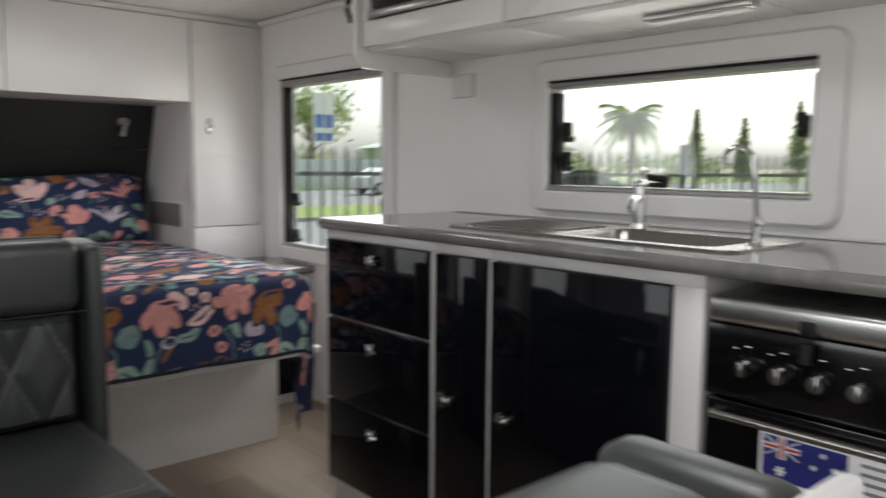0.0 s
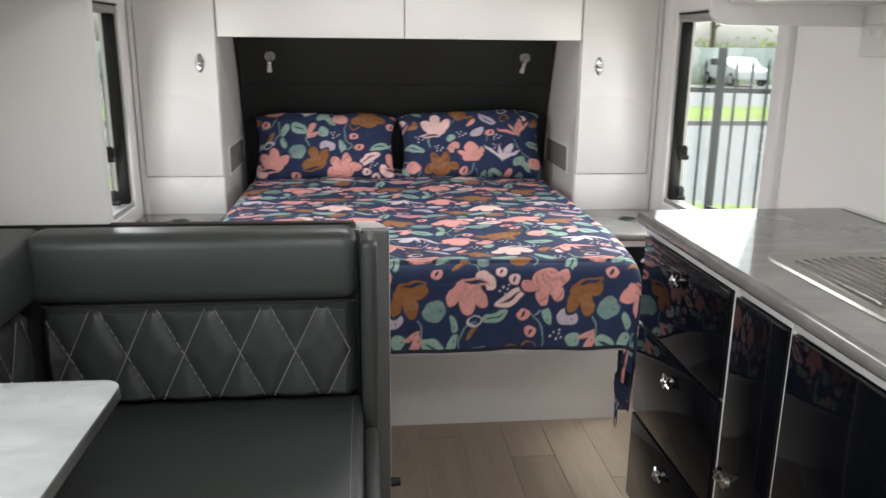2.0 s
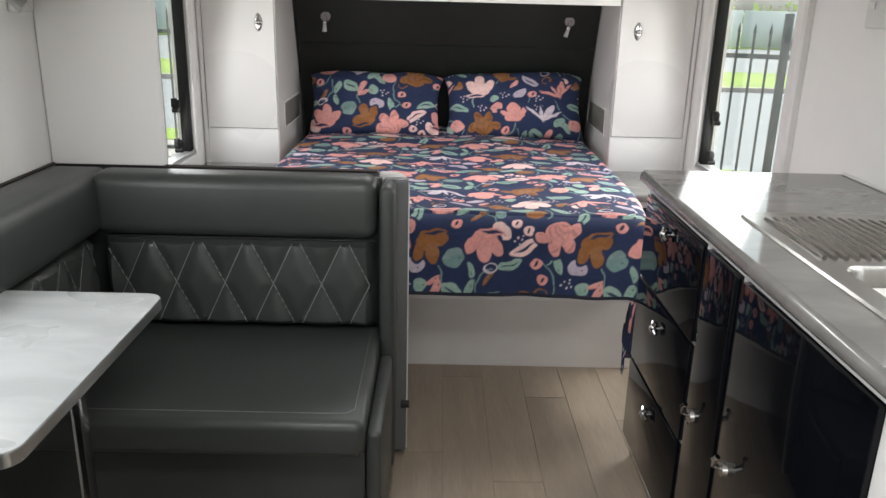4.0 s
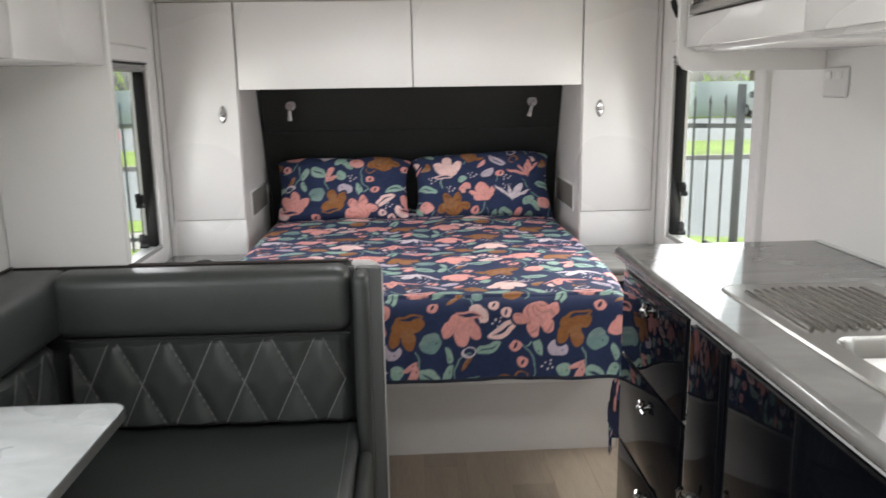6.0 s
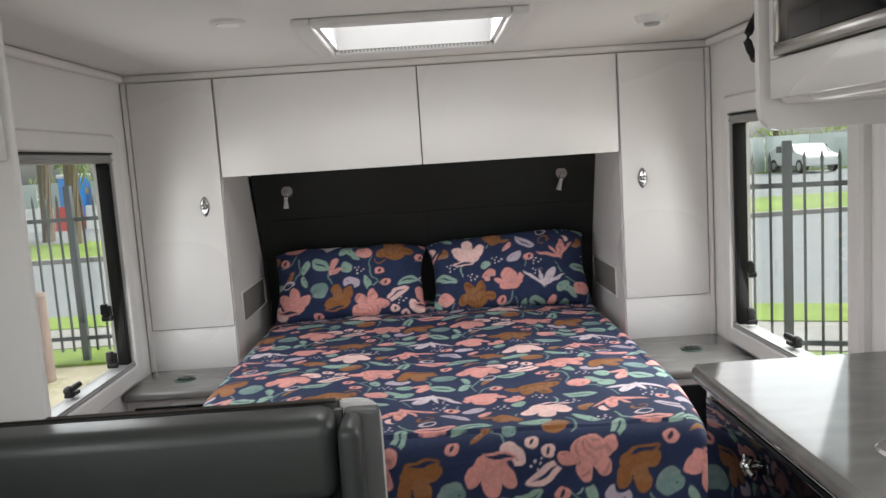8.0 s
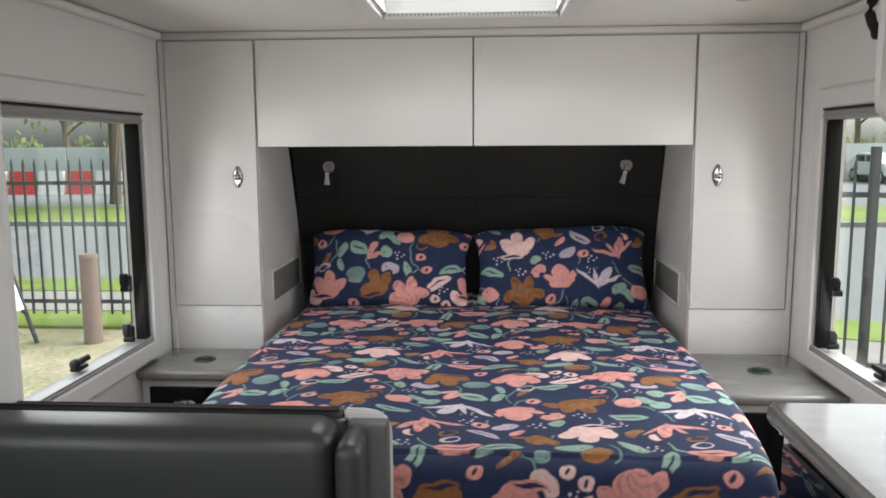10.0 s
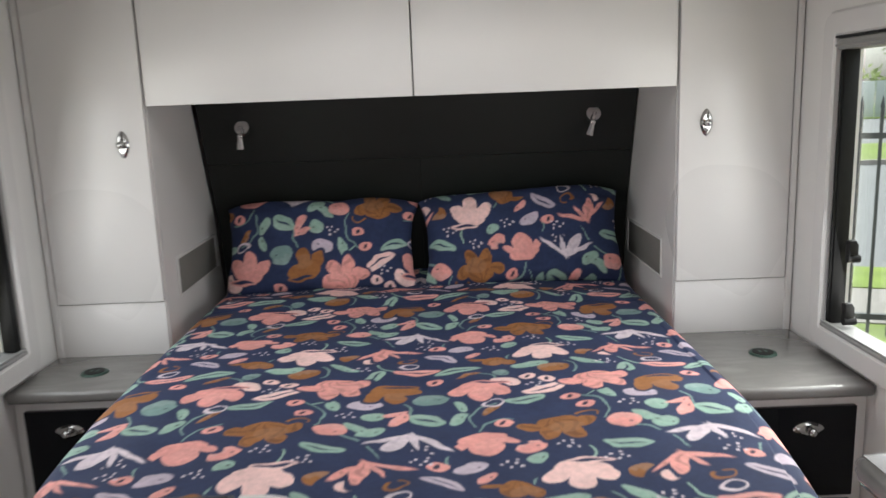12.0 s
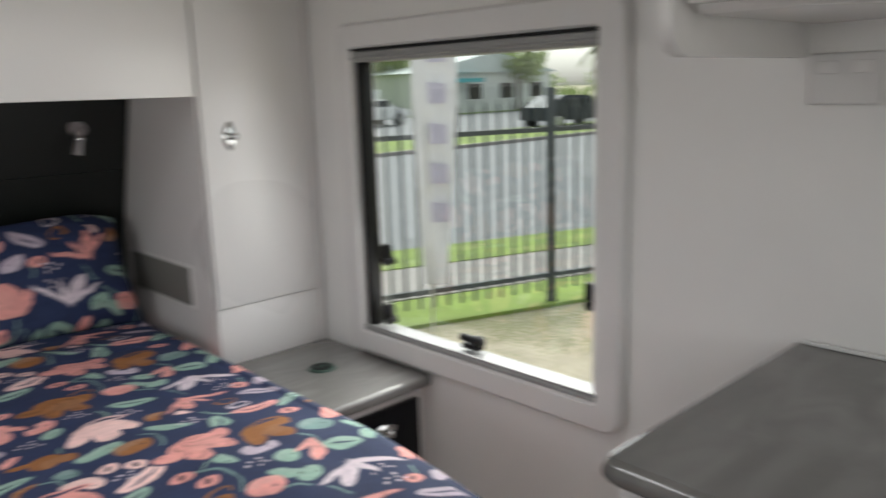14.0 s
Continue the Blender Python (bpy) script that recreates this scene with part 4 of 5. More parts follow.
def cooker():
    c = thing("cooker", (0.85, -2.98, 0), "black cooker with stainless hob front and round knobs", "cooker")
    y0, y1 = -3.26, -2.72
    part("body", boxed(FX + 0.03, W - 0.01, y0, y1, 0.0, 0.80), BLACKENAMEL, c)
    part("hob", boxed(FX - 0.01, W - 0.03, y0, y1, 0.80, 0.852, bevel=0.014, seg=3), ALU, c, "stainless hob front and lid")
    p = part("control_panel", boxed(FX, FX + 0.03, y0, y1, 0.662, 0.798, bevel=0.003), BLACKENAMEL, c)
    for k in range(5):
        y = -2.80 - k * 0.066
        bm = rod(bmesh.new(), (FX, y, 0.725), (FX - 0.012, y, 0.725), 0.022, 0.02, 24)
        kn = part("knob", bm, BLACKENAMEL, p)
        bm = rod(bmesh.new(), (FX - 0.012, y, 0.725), (FX - 0.026, y, 0.725), 0.0175, 0.014, 24)
        box(bm, FX - 0.034, FX - 0.022, y - 0.003, y + 0.003, 0.712, 0.739, 0.002)
        part("grip", bm, CHROME, kn, "chrome knob grip")
        bm = box(bmesh.new(), FX - 0.0012, FX - 0.0002, y + 0.018, y + 0.026, 0.756, 0.758)
        box(bm, FX - 0.0012, FX - 0.0002, y - 0.006, y + 0.003, 0.762, 0.764)
        part("marking", bm, PAPER, p)
    d = part("oven_door", boxed(FX, FX + 0.028, y0 + 0.004, y1 - 0.004, 0.09, 0.655, bevel=0.003), BLACKENAMEL, c)
    part("oven_handle", tube(bmesh.new(), [(FX, y1 - 0.03, 0.635), (FX - 0.03, y1 - 0.03, 0.635), (FX - 0.03, y0 + 0.03, 0.635), (FX, y0 + 0.03, 0.635)], 0.009, 12), STEEL, d)
    part("drawer", boxed(FX + 0.004, FX + 0.028, y0 + 0.004, y1 - 0.004, 0.0, 0.085, bevel=0.002), BLACKENAMEL, c)
    bm = boxed(FX - 0.012, FX - 0.002, -2.925, -2.895, 0.80, 0.828, bevel=0.004)
    rod(bm, (FX - 0.013, -2.91, 0.79), (FX - 0.016, -2.91, 0.755), 0.012, 0.010, 14)
    part("lid_latch", bm, RUBBER, c)


cooker()


def flag_sticker():
    """A white sticker with a blue ensign and text bars on the oven door."""
    f = thing("sticker", (FX - 0.001, -2.95, 0.53), "white sticker printed with a blue starred flag", "sticker")
    part("sheet", boxed(FX - 0.0022, FX - 0.0004, -3.14, -2.833, 0.525, 0.622), PAPER, f)
    part("flag", boxed(FX - 0.0034, FX - 0.0023, -2.985, -2.84, 0.535, 0.613), FLAGBLUE, f)
    bm = bmesh.new()
    box(bm, FX - 0.0040, FX - 0.0035, -2.906, -2.841, 0.589, 0.600)
    box(bm, FX - 0.0040, FX - 0.0035, -2.881, -2.867, 0.574, 0.6128)
    for sg in (-1, 1):
        rod(bm, (FX - 0.0035, -2.904, 0.594 + sg * 0.017), (FX - 0.0035, -2.844, 0.594 - sg * 0.017), 0.0012, 0.0012, 6)
    part("white_cross", bm, PAPER, f)
    bm = bmesh.new()
    box(bm, FX - 0.0045, FX - 0.0035, -2.905, -2.842, 0.592, 0.597)
    box(bm, FX - 0.0045, FX - 0.0035, -2.877, -2.871, 0.575, 0.612)
    part("cross", bm, FLAGRED, f)
    for y, z, r in ((-2.873, 0.552, 0.009), (-2.945, 0.60, 0.005), (-2.965, 0.58, 0.005), (-2.93, 0.575, 0.005), (-2.945, 0.548, 0.005)):
        bm = bmesh.new()
        for k in range(3):
            a = k * math.pi / 3
            d = Vector((0, math.cos(a), math.sin(a))) * r
            rod(bm, Vector((FX - 0.0042, y, z)) - d, Vector((FX - 0.0042, y, z)) + d, r * 0.25, r * 0.25, 6)
        part("star", bm, PAPER, f)
    bm = bmesh.new()
    for k in range(5):
        box(bm, FX - 0.0034, FX - 0.0023, -3.12, -3.005, 0.54 + k * 0.015, 0.546 + k * 0.015)
    part("text_bar", bm, DARKBAR, f)


flag_sticker()
OX, OZ = 0.72, 1.445


def overhead_cabinets():
    """Lockers on the kitchen wall: a microwave bay, then plain doors."""
    c = thing("wall_cabinet", (0.92, -1.7, OZ), "white gloss wall cabinet with a microwave bay", "cabinet", "kitchen wall cabinets")
    y0, y1 = -2.02, -1.385
    bm = box(bmesh.new(), OX + 0.02, W - 0.003, y0, y1, OZ, CEILING - 0.002, 0.018, 4)
    part("body", bm, WHITE, c)
    bm = bmesh.new()
    box(bm, OX, OX + 0.0195, y0, y1 - 0.012, OZ + 0.012, 1.535, 0.003)
    box(bm, OX, OX + 0.0195, y1 - 0.05, y1 - 0.012, 1.5355, CEILING - 0.004, 0.003)
    box(bm, OX, OX + 0.0195, y0, y0 + 0.03, 1.5355, CEILING - 0.004, 0.003)
    part("front_frame", bm, WHITE, c)
    for ya, yb in ((-2.62, -2.022), (-3.22, -2.622), (-3.82, -3.222)):
        u = thing("wall_cabinet", (0.92, (ya + yb) / 2, OZ), "white gloss wall cabinet over the worktop", "cabinet", "kitchen wall cabinets")
        part("body", boxed(OX + 0.02, W - 0.003, ya, yb, OZ, CEILING - 0.002, bevel=0.004), WHITE, u)
        part("door", boxed(OX, OX + 0.0195, ya + 0.002, yb - 0.002, OZ + 0.012, CEILING - 0.004, bevel=0.003), WHITE, u)
    bm = bmesh.new()
    pr = [(W - 0.003, CEILING - 0.002), (0.705, CEILING - 0.002), (0.705, 1.44), (0.710, 1.418), (0.724, 1.402), (0.746, 1.395), (W - 0.003, 1.395)]
    a = [bm.verts.new((x, -1.384, z)) for x, z in pr]
    e = [bm.verts.new((x, -1.364, z)) for x, z in pr]
    bm.faces.new(a), bm.faces.new(e[::-1])
    bridge(bm, a, e)
    part("end_panel", bm, WHITE, c, "white end panel with rounded lower corner")
    m = thing("microwave", (0.9, -1.7, 1.537), "built-in microwave oven with dark door and steel surround", "microwave")
    yl, yr = -1.985, -1.44
    bm = bmesh.new()
    for a in ((yl, yr, 1.538, 1.562), (yl, yr, 1.742, 1.757), (yl, yl + 0.018, 1.5625, 1.7415), (yr - 0.018, yr, 1.5625, 1.7415)):
        box(bm, OX - 0.012, OX + 0.0195, *a, 0.003)
    part("surround", bm, STEEL, m, "brushed steel surround")
    part("door", boxed(OX - 0.006, OX + 0.018, yl + 0.13, yr - 0.019, 1.563, 1.741, bevel=0.002), BLACKGLOSS, m)
    part("control_panel", boxed(OX - 0.006, OX + 0.018, yl + 0.019, yl + 0.128, 1.563, 1.741, bevel=0.002), STEEL, m)


overhead_cabinets()


def strip_light():
    l = thing("strip_light", (0.87, -2.5, OZ), "slim white strip light under the wall cabinet", "strip light")
    part("housing", boxed(0.845, 0.89, -2.63, -2.36, OZ - 0.018, OZ - 0.0005, bevel=0.006, seg=3), ALU, l)
    part("diffuser", boxed(0.852, 0.883, -2.62, -2.37, OZ - 0.023, OZ - 0.0185, bevel=0.002), LEDS, l)


strip_light()


def power_outlet(x, y, z):
    s = 1 if x > 0 else -1
    p = thing("power_outlet", (x, y, z), "white double power outlet on the wall", "power outlet")
    part("plate", boxed(*sorted((x, x - s * 0.012)), y - 0.055, y + 0.055, z - 0.04, z + 0.04, bevel=0.005, seg=3), MOULD, p)
    for d in (-0.026, 0.026):
        bm = boxed(*sorted((x - s * 0.0125, x - s * 0.016)), y + d - 0.014, y + d + 0.014, z + 0.008, z + 0.028, bevel=0.002)
        part("switch", bm, WHITE, p)


power_outlet(W - 0.001, -1.45, 1.36)
power_outlet(-W + 0.001, -1.485, 1.35)


def hinge_bracket():
    y = -1.345
    b = thing("strap_bracket", (0.72, y, 1.55), "black curved metal bracket on the cabinet end", "bracket")
    bm = tube(bmesh.new(), [(0.712 - 0.014 * math.sin(k * 0.7), y, 1.55 + 0.016 * k) for k in range(10)], 0.0085, 10)
    part("arm", bm, RUBBER, b)
    for z in (1.55, 1.62, 1.69):
        bm = rod(bmesh.new(), (0.725, -1.3645, z), (0.716, y + 0.012, z), 0.012, 0.011, 14)
        part("bolt", bm, RUBBER, b)


hinge_bracket()

# ---- dinette ----


def cushion(x0, x1, y0, y1, z0, z1, bevel=0.03):
    return boxed(x0, x1, y0, y1, z0, z1, bevel=bevel, seg=4)


def quilted(x0, x1, z0, z1, y, depth, pitch, toward, shift=0.0):
    """A padded panel with a diamond relief; toward: the way it faces along y."""
    nx, nz = int((x1 - x0) / 0.009), 28
    bm = bmesh.new()
    rows = []
    for j in range(nz + 1):
        row = []
        for i in range(nx + 1):
            x, z = x0 + (x1 - x0) * i / nx, z0 + (z1 - z0) * j / nz
            q = (z - z0) / (z1 - z0)
            a, b = ((x - shift) / pitch + q) % 1, ((x - shift) / pitch - q) % 1
            d = min(min(a, 1 - a), min(b, 1 - b)) * pitch
            rim = min(1, min(q, 1 - q) * 9) * min(1, min(x - x0, x1 - x) * 40 + 0.05)
            h = (depth * (0.80 + 0.20 * min(1, (d / 0.035)) ** 0.7)) * rim ** 0.5
            row.append(bm.verts.new((x, y + toward * h, z)))
        rows.append(row)
    for a, b in zip(rows, rows[1:]):
        for k in range(nx):
            bm.faces.new((a[k], a[k + 1], b[k + 1], b[k]))
    lines = bmesh.new()
    n0 = int(math.floor(x0 / pitch)) - 2
    for k in range(n0, int(x1 / pitch) + 3):
        for sgn in (1, -1):
            pts = []
            for j in range(1, 12):
                q = j / 12
                x = shift + (k - sgn * q) * pitch
                if x0 + 0.012 < x < x1 - 0.012:
                    pts.append((x, y + toward * (depth * 0.80 + 0.003), z0 + (z1 - z0) * q))
            if len(pts) > 1:
                tube(lines, pts, 0.0012, 5)
    return bm, lines


def dinette_front():
    """The seat that backs on to the bed, with its L-shaped back and end panel."""
    b = thing("dinette_bench", (-0.65, -1.75, 0), "dark grey vinyl dinette seat with diamond-stitched back", "bench", "dinette benches")
    part("plinth", boxed(-W + 0.003, -0.192, -1.97, -1.433, 0.0, 0.36, bevel=0.004), LEATHER, b)
    part("back_padding", boxed(-W + 0.003, -0.192, -1.432, -1.412, 0.0, 0.885, bevel=0.004), LEATHER, b)
    part("seat_cushion", cushion(-W + 0.005, -0.188, -2.035, -1.47, 0.362, 0.455, 0.022), LEATHER, b)
    part("headroll", cushion(-0.968, -0.198, -1.555, -1.434, 0.735, 0.905, 0.035), LEATHER, b)
    bm, lines = quilted(-0.96, -0.203, 0.456, 0.738, -1.465, 0.075, 0.135, -1, -0.016)
    q = part("quilted_panel", bm, LEATHER, b)
    part("stitching", lines, THREAD, q, "pale zigzag stitching")
    part("corner_headroll", cushion(-W + 0.004, -0.945, -2.25, -1.434, 0.735, 0.905, 0.035), LEATHER, b)
    part("corner_cushion", cushion(-W + 0.004, -1.03, -2.25, -1.434, 0.456, 0.735, 0.03), LEATHER, b)
    bm, lines = quilted(-2.25, -1.53, 0.456, 0.738, 0.0, 0.075, 0.135, -1, 0.03)
    for m in (bm, lines):
        bmesh.ops.transform(m, verts=m.verts, matrix=Matrix.Translation((-1.035, 0, 0)) @ Matrix.Rotation(radians(90), 4, "Z"))
    q = part("quilted_panel", bm, LEATHER, b)
    part("stitching", lines, THREAD, q, "pale zigzag stitching")
    part("top_piping", tube(bmesh.new(), [(-W + 0.008, -2.25, 0.902), (-W + 0.008, -1.417, 0.902), (-0.205, -1.417, 0.900)], 0.005, 8), PIPING, b, "dark brown piping along the top edge")
    bm = boxed(-0.19, -0.148, -1.562, -1.452, 0.02, 0.888, bevel=0.020, seg=4)
    part("wing", bm, LEATHER, b, "padded grey end of the seat back")
    bm = boxed(-0.187, -0.152, -2.0, -1.577, 0.02, 0.41, bevel=0.012, seg=4)
    part("wing", bm, LEATHER, b)
    bm = bmesh.new()
    prof = [(-0.199, 0.0), (-0.199, 0.897), (-0.16, 0.897), (-0.135, 0.892), (-0.120, 0.878), (-0.114, 0.855), (-0.114, 0.0)]
    a = [bm.verts.new((x, -1.411, z)) for x, z in prof]
    c = [bm.verts.new((x, -1.395, z)) for x, z in prof]
    bm.faces.new(a), bm.faces.new(c[::-1])
    bridge(bm, a, c)
    bmesh.ops.bevel(bm, geom=list(bm.edges), offset=0.004, segments=2, affect="EDGES")
    part("back_board", bm, WHITE, b, "white backing board with rounded corner")
    part("back_panel", boxed(-W + 0.003, -0.2, -1.411, -1.395, 0.0, 0.897, bevel=0.004), LEATHER, b)
    part("end_board", boxed(-0.187, -0.1165, -1.4515, -1.4115, 0.02, 0.884, bevel=0.006, seg=3), ENDGREY, b, "mid grey end board of the seat back")
    part("piping", tube(bmesh.new(), [(-0.93, -1.56, 0.737), (-0.55, -1.56, 0.737), (-0.2, -1.56, 0.737)], 0.003, 6), RUBBER, b)
    part("seam", tube(bmesh.new(), [(-0.9, -1.99, 0.4555), (-0.235, -1.99, 0.4555), (-0.215, -1.97, 0.4555), (-0.215, -1.5, 0.4555)], 0.0009, 5), VENTGREY, b)
    bm = rod(bmesh.new(), (-0.123, -1.66, 0.30), (-0.10, -1.66, 0.30), 0.012, 0.010, 14)
    part("catch", bm, RUBBER, b, "black plastic catch")


dinette_front()


def dinette_rear():
    b = thing("dinette_bench", (-0.7, -3.0, 0), "dark grey vinyl dinette seat with white backing board", "bench", "dinette benches")
    part("plinth", boxed(-W + 0.003, -0.31, -3.2, -2.75, 0.0, 0.36, bevel=0.004), LEATHER, b)
    part("seat_cushion", cushion(-W + 0.005, -0.31, -3.12, -2.66, 0.362, 0.468, 0.022), LEATHER, b)
    part("headroll", cushion(-W + 0.005, -0.312, -3.265, -3.13, 0.72, 0.892, 0.04), LEATHER, b)
    part("back_cushion", cushion(-W + 0.005, -0.315, -3.26, -3.13, 0.47, 0.722, 0.03), LEATHER, b)
    part("wing", boxed(-0.31, -0.252, -3.27, -3.12, 0.02, 0.886, bevel=0.022, seg=4), LEATHER, b)
    part("back_panel", boxed(-W + 0.003, -0.336, -3.29, -3.272, 0.0, 0.893, bevel=0.004), LEATHER, b)
    part("back_board", boxed(-0.335, -0.240, -3.29, -3.272, 0.0, 0.893, bevel=0.006, seg=3), WHITE, b, "white backing board with rounded corner")


dinette_rear()


def table():
    t = thing("dinette_table", (-0.87, -2.3, 0), "pale grey marble-look table with metal edge and chrome leg", "table")
    pts = rounded_rect(-W + 0.12, -0.612, -2.64, -2.02, 0.035, 5)
    bm = bmesh.new()
    a = [bm.verts.new((x, y, 0.727)) for x, y in pts]
    c = [bm.verts.new((x, y, 0.752)) for x, y in pts]
    bm.faces.new(a[::-1]), bm.faces.new(c)
    bridge(bm, a, c)
    part("tabletop", bm, TABLETOP, t)
    bm = bmesh.new()
    pts2 = rounded_rect(-W + 0.119, -0.6105, -2.6415, -2.0185, 0.0365, 5)
    a = [bm.verts.new((x, y, 0.729)) for x, y in pts2]
    c = [bm.verts.new((x, y, 0.7495)) for x, y in pts2]
    bridge(bm, a, c)
    part("edge_band", bm, ALU, t, "metal edge band")
    part("leg", boxed(-0.755, -0.735, -2.20, -2.165, 0.02, 0.727, bevel=0.004), CHROME, t)
    part("foot", boxed(-0.85, -0.65, -2.28, -2.08, 0.0, 0.02, bevel=0.006), RUBBER, t)


table()


def side_locker():
    for ya, yb in ((-1.905, -1.425), (-2.55, -1.907), (-3.20, -2.552)):
        u = thing("wall_cabinet", (-0.95, (ya + yb) / 2, 1.43), "white gloss wall cabinet over the dinette", "cabinet", "dinette wall cabinets")
        part("body", boxed(-W + 0.003, -0.826, ya, yb, 1.43, CEILING - 0.002, bevel=0.004), WHITE, u)
        part("door", boxed(-0.8255, -0.806, ya + 0.002, yb - 0.002, 1.432, CEILING - 0.004, bevel=0.003), WHITE, u)
    solid("wall_partition", boxed(-W + 0.002, -0.797, -1.422, -1.398, 0.899, CEILING - 0.002, bevel=0.008, seg=3), WALL, kind="structure")


side_locker()
wl_ = thing("reading_lamp", (-W, -1.70, 1.36), "chrome reading spotlight on the dinette wall", "reading lamp")
part("base", rod(bmesh.new(), (-W, -1.70, 1.37), (-W + 0.012, -1.70, 1.37), 0.028, 0.025, 24), CHROME, wl_)
part("arm", tube(bmesh.new(), [(-W + 0.01, -1.70, 1.37), (-W + 0.05, -1.695, 1.37), (-W + 0.08, -1.69, 1.355)], 0.006, 8), CHROME, wl_)
part("head", rod(bmesh.new(), (-W + 0.078, -1.69, 1.357), (-W + 0.115, -1.68, 1.325), 0.011, 0.018, 18), CHROME, wl_)

# ---- outside ----
GZ = -0.55
GRASS = mat("grass", (0.17, 0.24, 0.04), 0.9, vary=0.35, grain=3.5, bump=0.6, bumpscale=40)
DIRT = mat("dry_sandy_ground", (0.40, 0.34, 0.25), 0.95, vary=0.25, grain=5, bump=0.5, bumpscale=30)


def grassy(m, green):
    """Thin worn grass in patches over a ground material."""
    n, l = m.node_tree.nodes, m.node_tree.links
    base = n["Principled BSDF"].inputs["Base Color"]
    source = base.links[0].from_socket
    co = n.new("ShaderNodeTexCoord")
    wide, blades = n.new("ShaderNodeTexNoise"), n.new("ShaderNodeTexNoise")
    wide.inputs["Scale"].default_value, blades.inputs["Scale"].default_value = 1.1, 22
    blades.inputs["Detail"].default_value = 5
    l.new(co.outputs["Object"], wide.inputs["Vector"]), l.new(co.outputs["Object"], blades.inputs["Vector"])
    both = n.new("ShaderNodeMath")
    both.operation = "ADD"
    l.new(wide.outputs[0], both.inputs[0]), l.new(blades.outputs[0], both.inputs[1])
    ramp = n.new("ShaderNodeMapRange")
    ramp.inputs["From Min"].default_value, ramp.inputs["From Max"].default_value = 0.95, 1.2
    ramp.inputs["To Max"].default_value = 0.75
    l.new(both.outputs[0], ramp.inputs["Value"])
    mix = n.new("ShaderNodeMixRGB")
    mix.inputs["Color2"].default_value = (*green, 1)
    l.new(ramp.outputs[0], mix.inputs["Fac"]), l.new(source, mix.inputs["Color1"])
    l.new(mix.outputs[0], base)


grassy(DIRT, (0.17, 0.19, 0.06))


def thin_leaf(m, colour):
    """Lets daylight through foliage from behind."""
    n, l = m.node_tree.nodes, m.node_tree.links
    tr, mx = n.new("ShaderNodeBsdfTranslucent"), n.new("ShaderNodeMixShader")
    tr.inputs[0].default_value = (*colour, 1)
    mx.inputs[0].default_value = 0.5
    l.new(n["Principled BSDF"].outputs[0], mx.inputs[1]), l.new(tr.outputs[0], mx.inputs[2]), l.new(mx.outputs[0], n["Material Output"].inputs[0])



ASPHALT = mat("asphalt", (0.19, 0.195, 0.205), 0.85, vary=0.12, grain=3, bump=0.3, bumpscale=60)
CONCRETE = mat("concrete_path", (0.28, 0.26, 0.245), 0.85, vary=0.1, grain=4, bump=0.2)
FENCE = mat("dark_powder_coated_steel", (0.06, 0.068, 0.075), 0.4, vary=0.1, grain=20)
LEAF = mat("leaf_green", (0.15, 0.19, 0.085), 0.8, vary=0.4, grain=3)
PALM = mat("palm_green", (0.12, 0.16, 0.05), 0.7, vary=0.3, grain=3)
thin_leaf(LEAF, (0.34, 0.42, 0.18))
thin_leaf(PALM, (0.32, 0.38, 0.14))
BARK = mat("bark", (0.16, 0.12, 0.09), 0.9, vary=0.25, grain=12, bump=0.5, bumpscale=30)
WALLP = mat("pale_building_wall", (0.68, 0.69, 0.67), 0.7, vary=0.06, grain=1)
ROOF = mat("pale_metal_roof", (0.50, 0.55, 0.54), 0.5, vary=0.05, grain=2)
TEAL = mat("teal_awning", (0.02, 0.30, 0.33), 0.6, vary=0.08)
CARDARK = mat("dark_car_paint", (0.03, 0.035, 0.045), 0.2, vary=0.1)
CARWHITE = mat("white_car_paint", (0.75, 0.75, 0.75), 0.25, vary=0.03)
CARGLASS = mat("dark_car_glass", (0.02, 0.025, 0.03), 0.08)
BLUE = mat("blue_plastic", (0.06, 0.27, 0.68), 0.5, vary=0.06)
SIGNBLUE = mat("blue_sign_board", (0.05, 0.14, 0.45), 0.5, vary=0.04)
BARRED = mat("red_barrier_plastic", (0.60, 0.06, 0.05), 0.55, vary=0.06)
BARWHITE = mat("white_barrier_plastic", (0.75, 0.75, 0.74), 0.55, vary=0.05)
BANNER = mat("white_banner_cloth", (0.82, 0.81, 0.87), 0.8, vary=0.06, grain=12)
BANNERLILAC = mat("lilac_banner_print", (0.56, 0.53, 0.68), 0.8, vary=0.1, grain=12)
TIMBER = mat("weathered_timber_post", (0.24, 0.17, 0.15), 0.85, vary=0.2, grain=12)
YELLOW = mat("yellow_label", (0.7, 0.45, 0.03), 0.6)
PINK = mat("fluorescent_pink_cloth", (0.85, 0.12, 0.22), 0.7)

rng = random.Random(7)
solid("ground", boxed(-600, 600, -600, 600, GZ - 0.3, GZ), DIRT, kind="structure")


# the street bends towards the caravan on the kitchen side
BEND_AT, BEND = Vector((2.8, 3.1, 0)), Matrix.Rotation(radians(-20), 4, "Z")


def bent(ob):
    ob.matrix_world = Matrix.Translation(BEND_AT) @ BEND @ Matrix.Translation(-BEND_AT) @ Matrix.LocRotScale(ob.location, ob.rotation_euler, ob.scale)


def strip(name, y0, y1, material, top, x0=-150, x1=150, bend=False):
    ob = solid(name, boxed(x0, x1, y0, y1, GZ - 0.1, GZ + top), material, kind="structure")
    if bend:
        bent(ob)


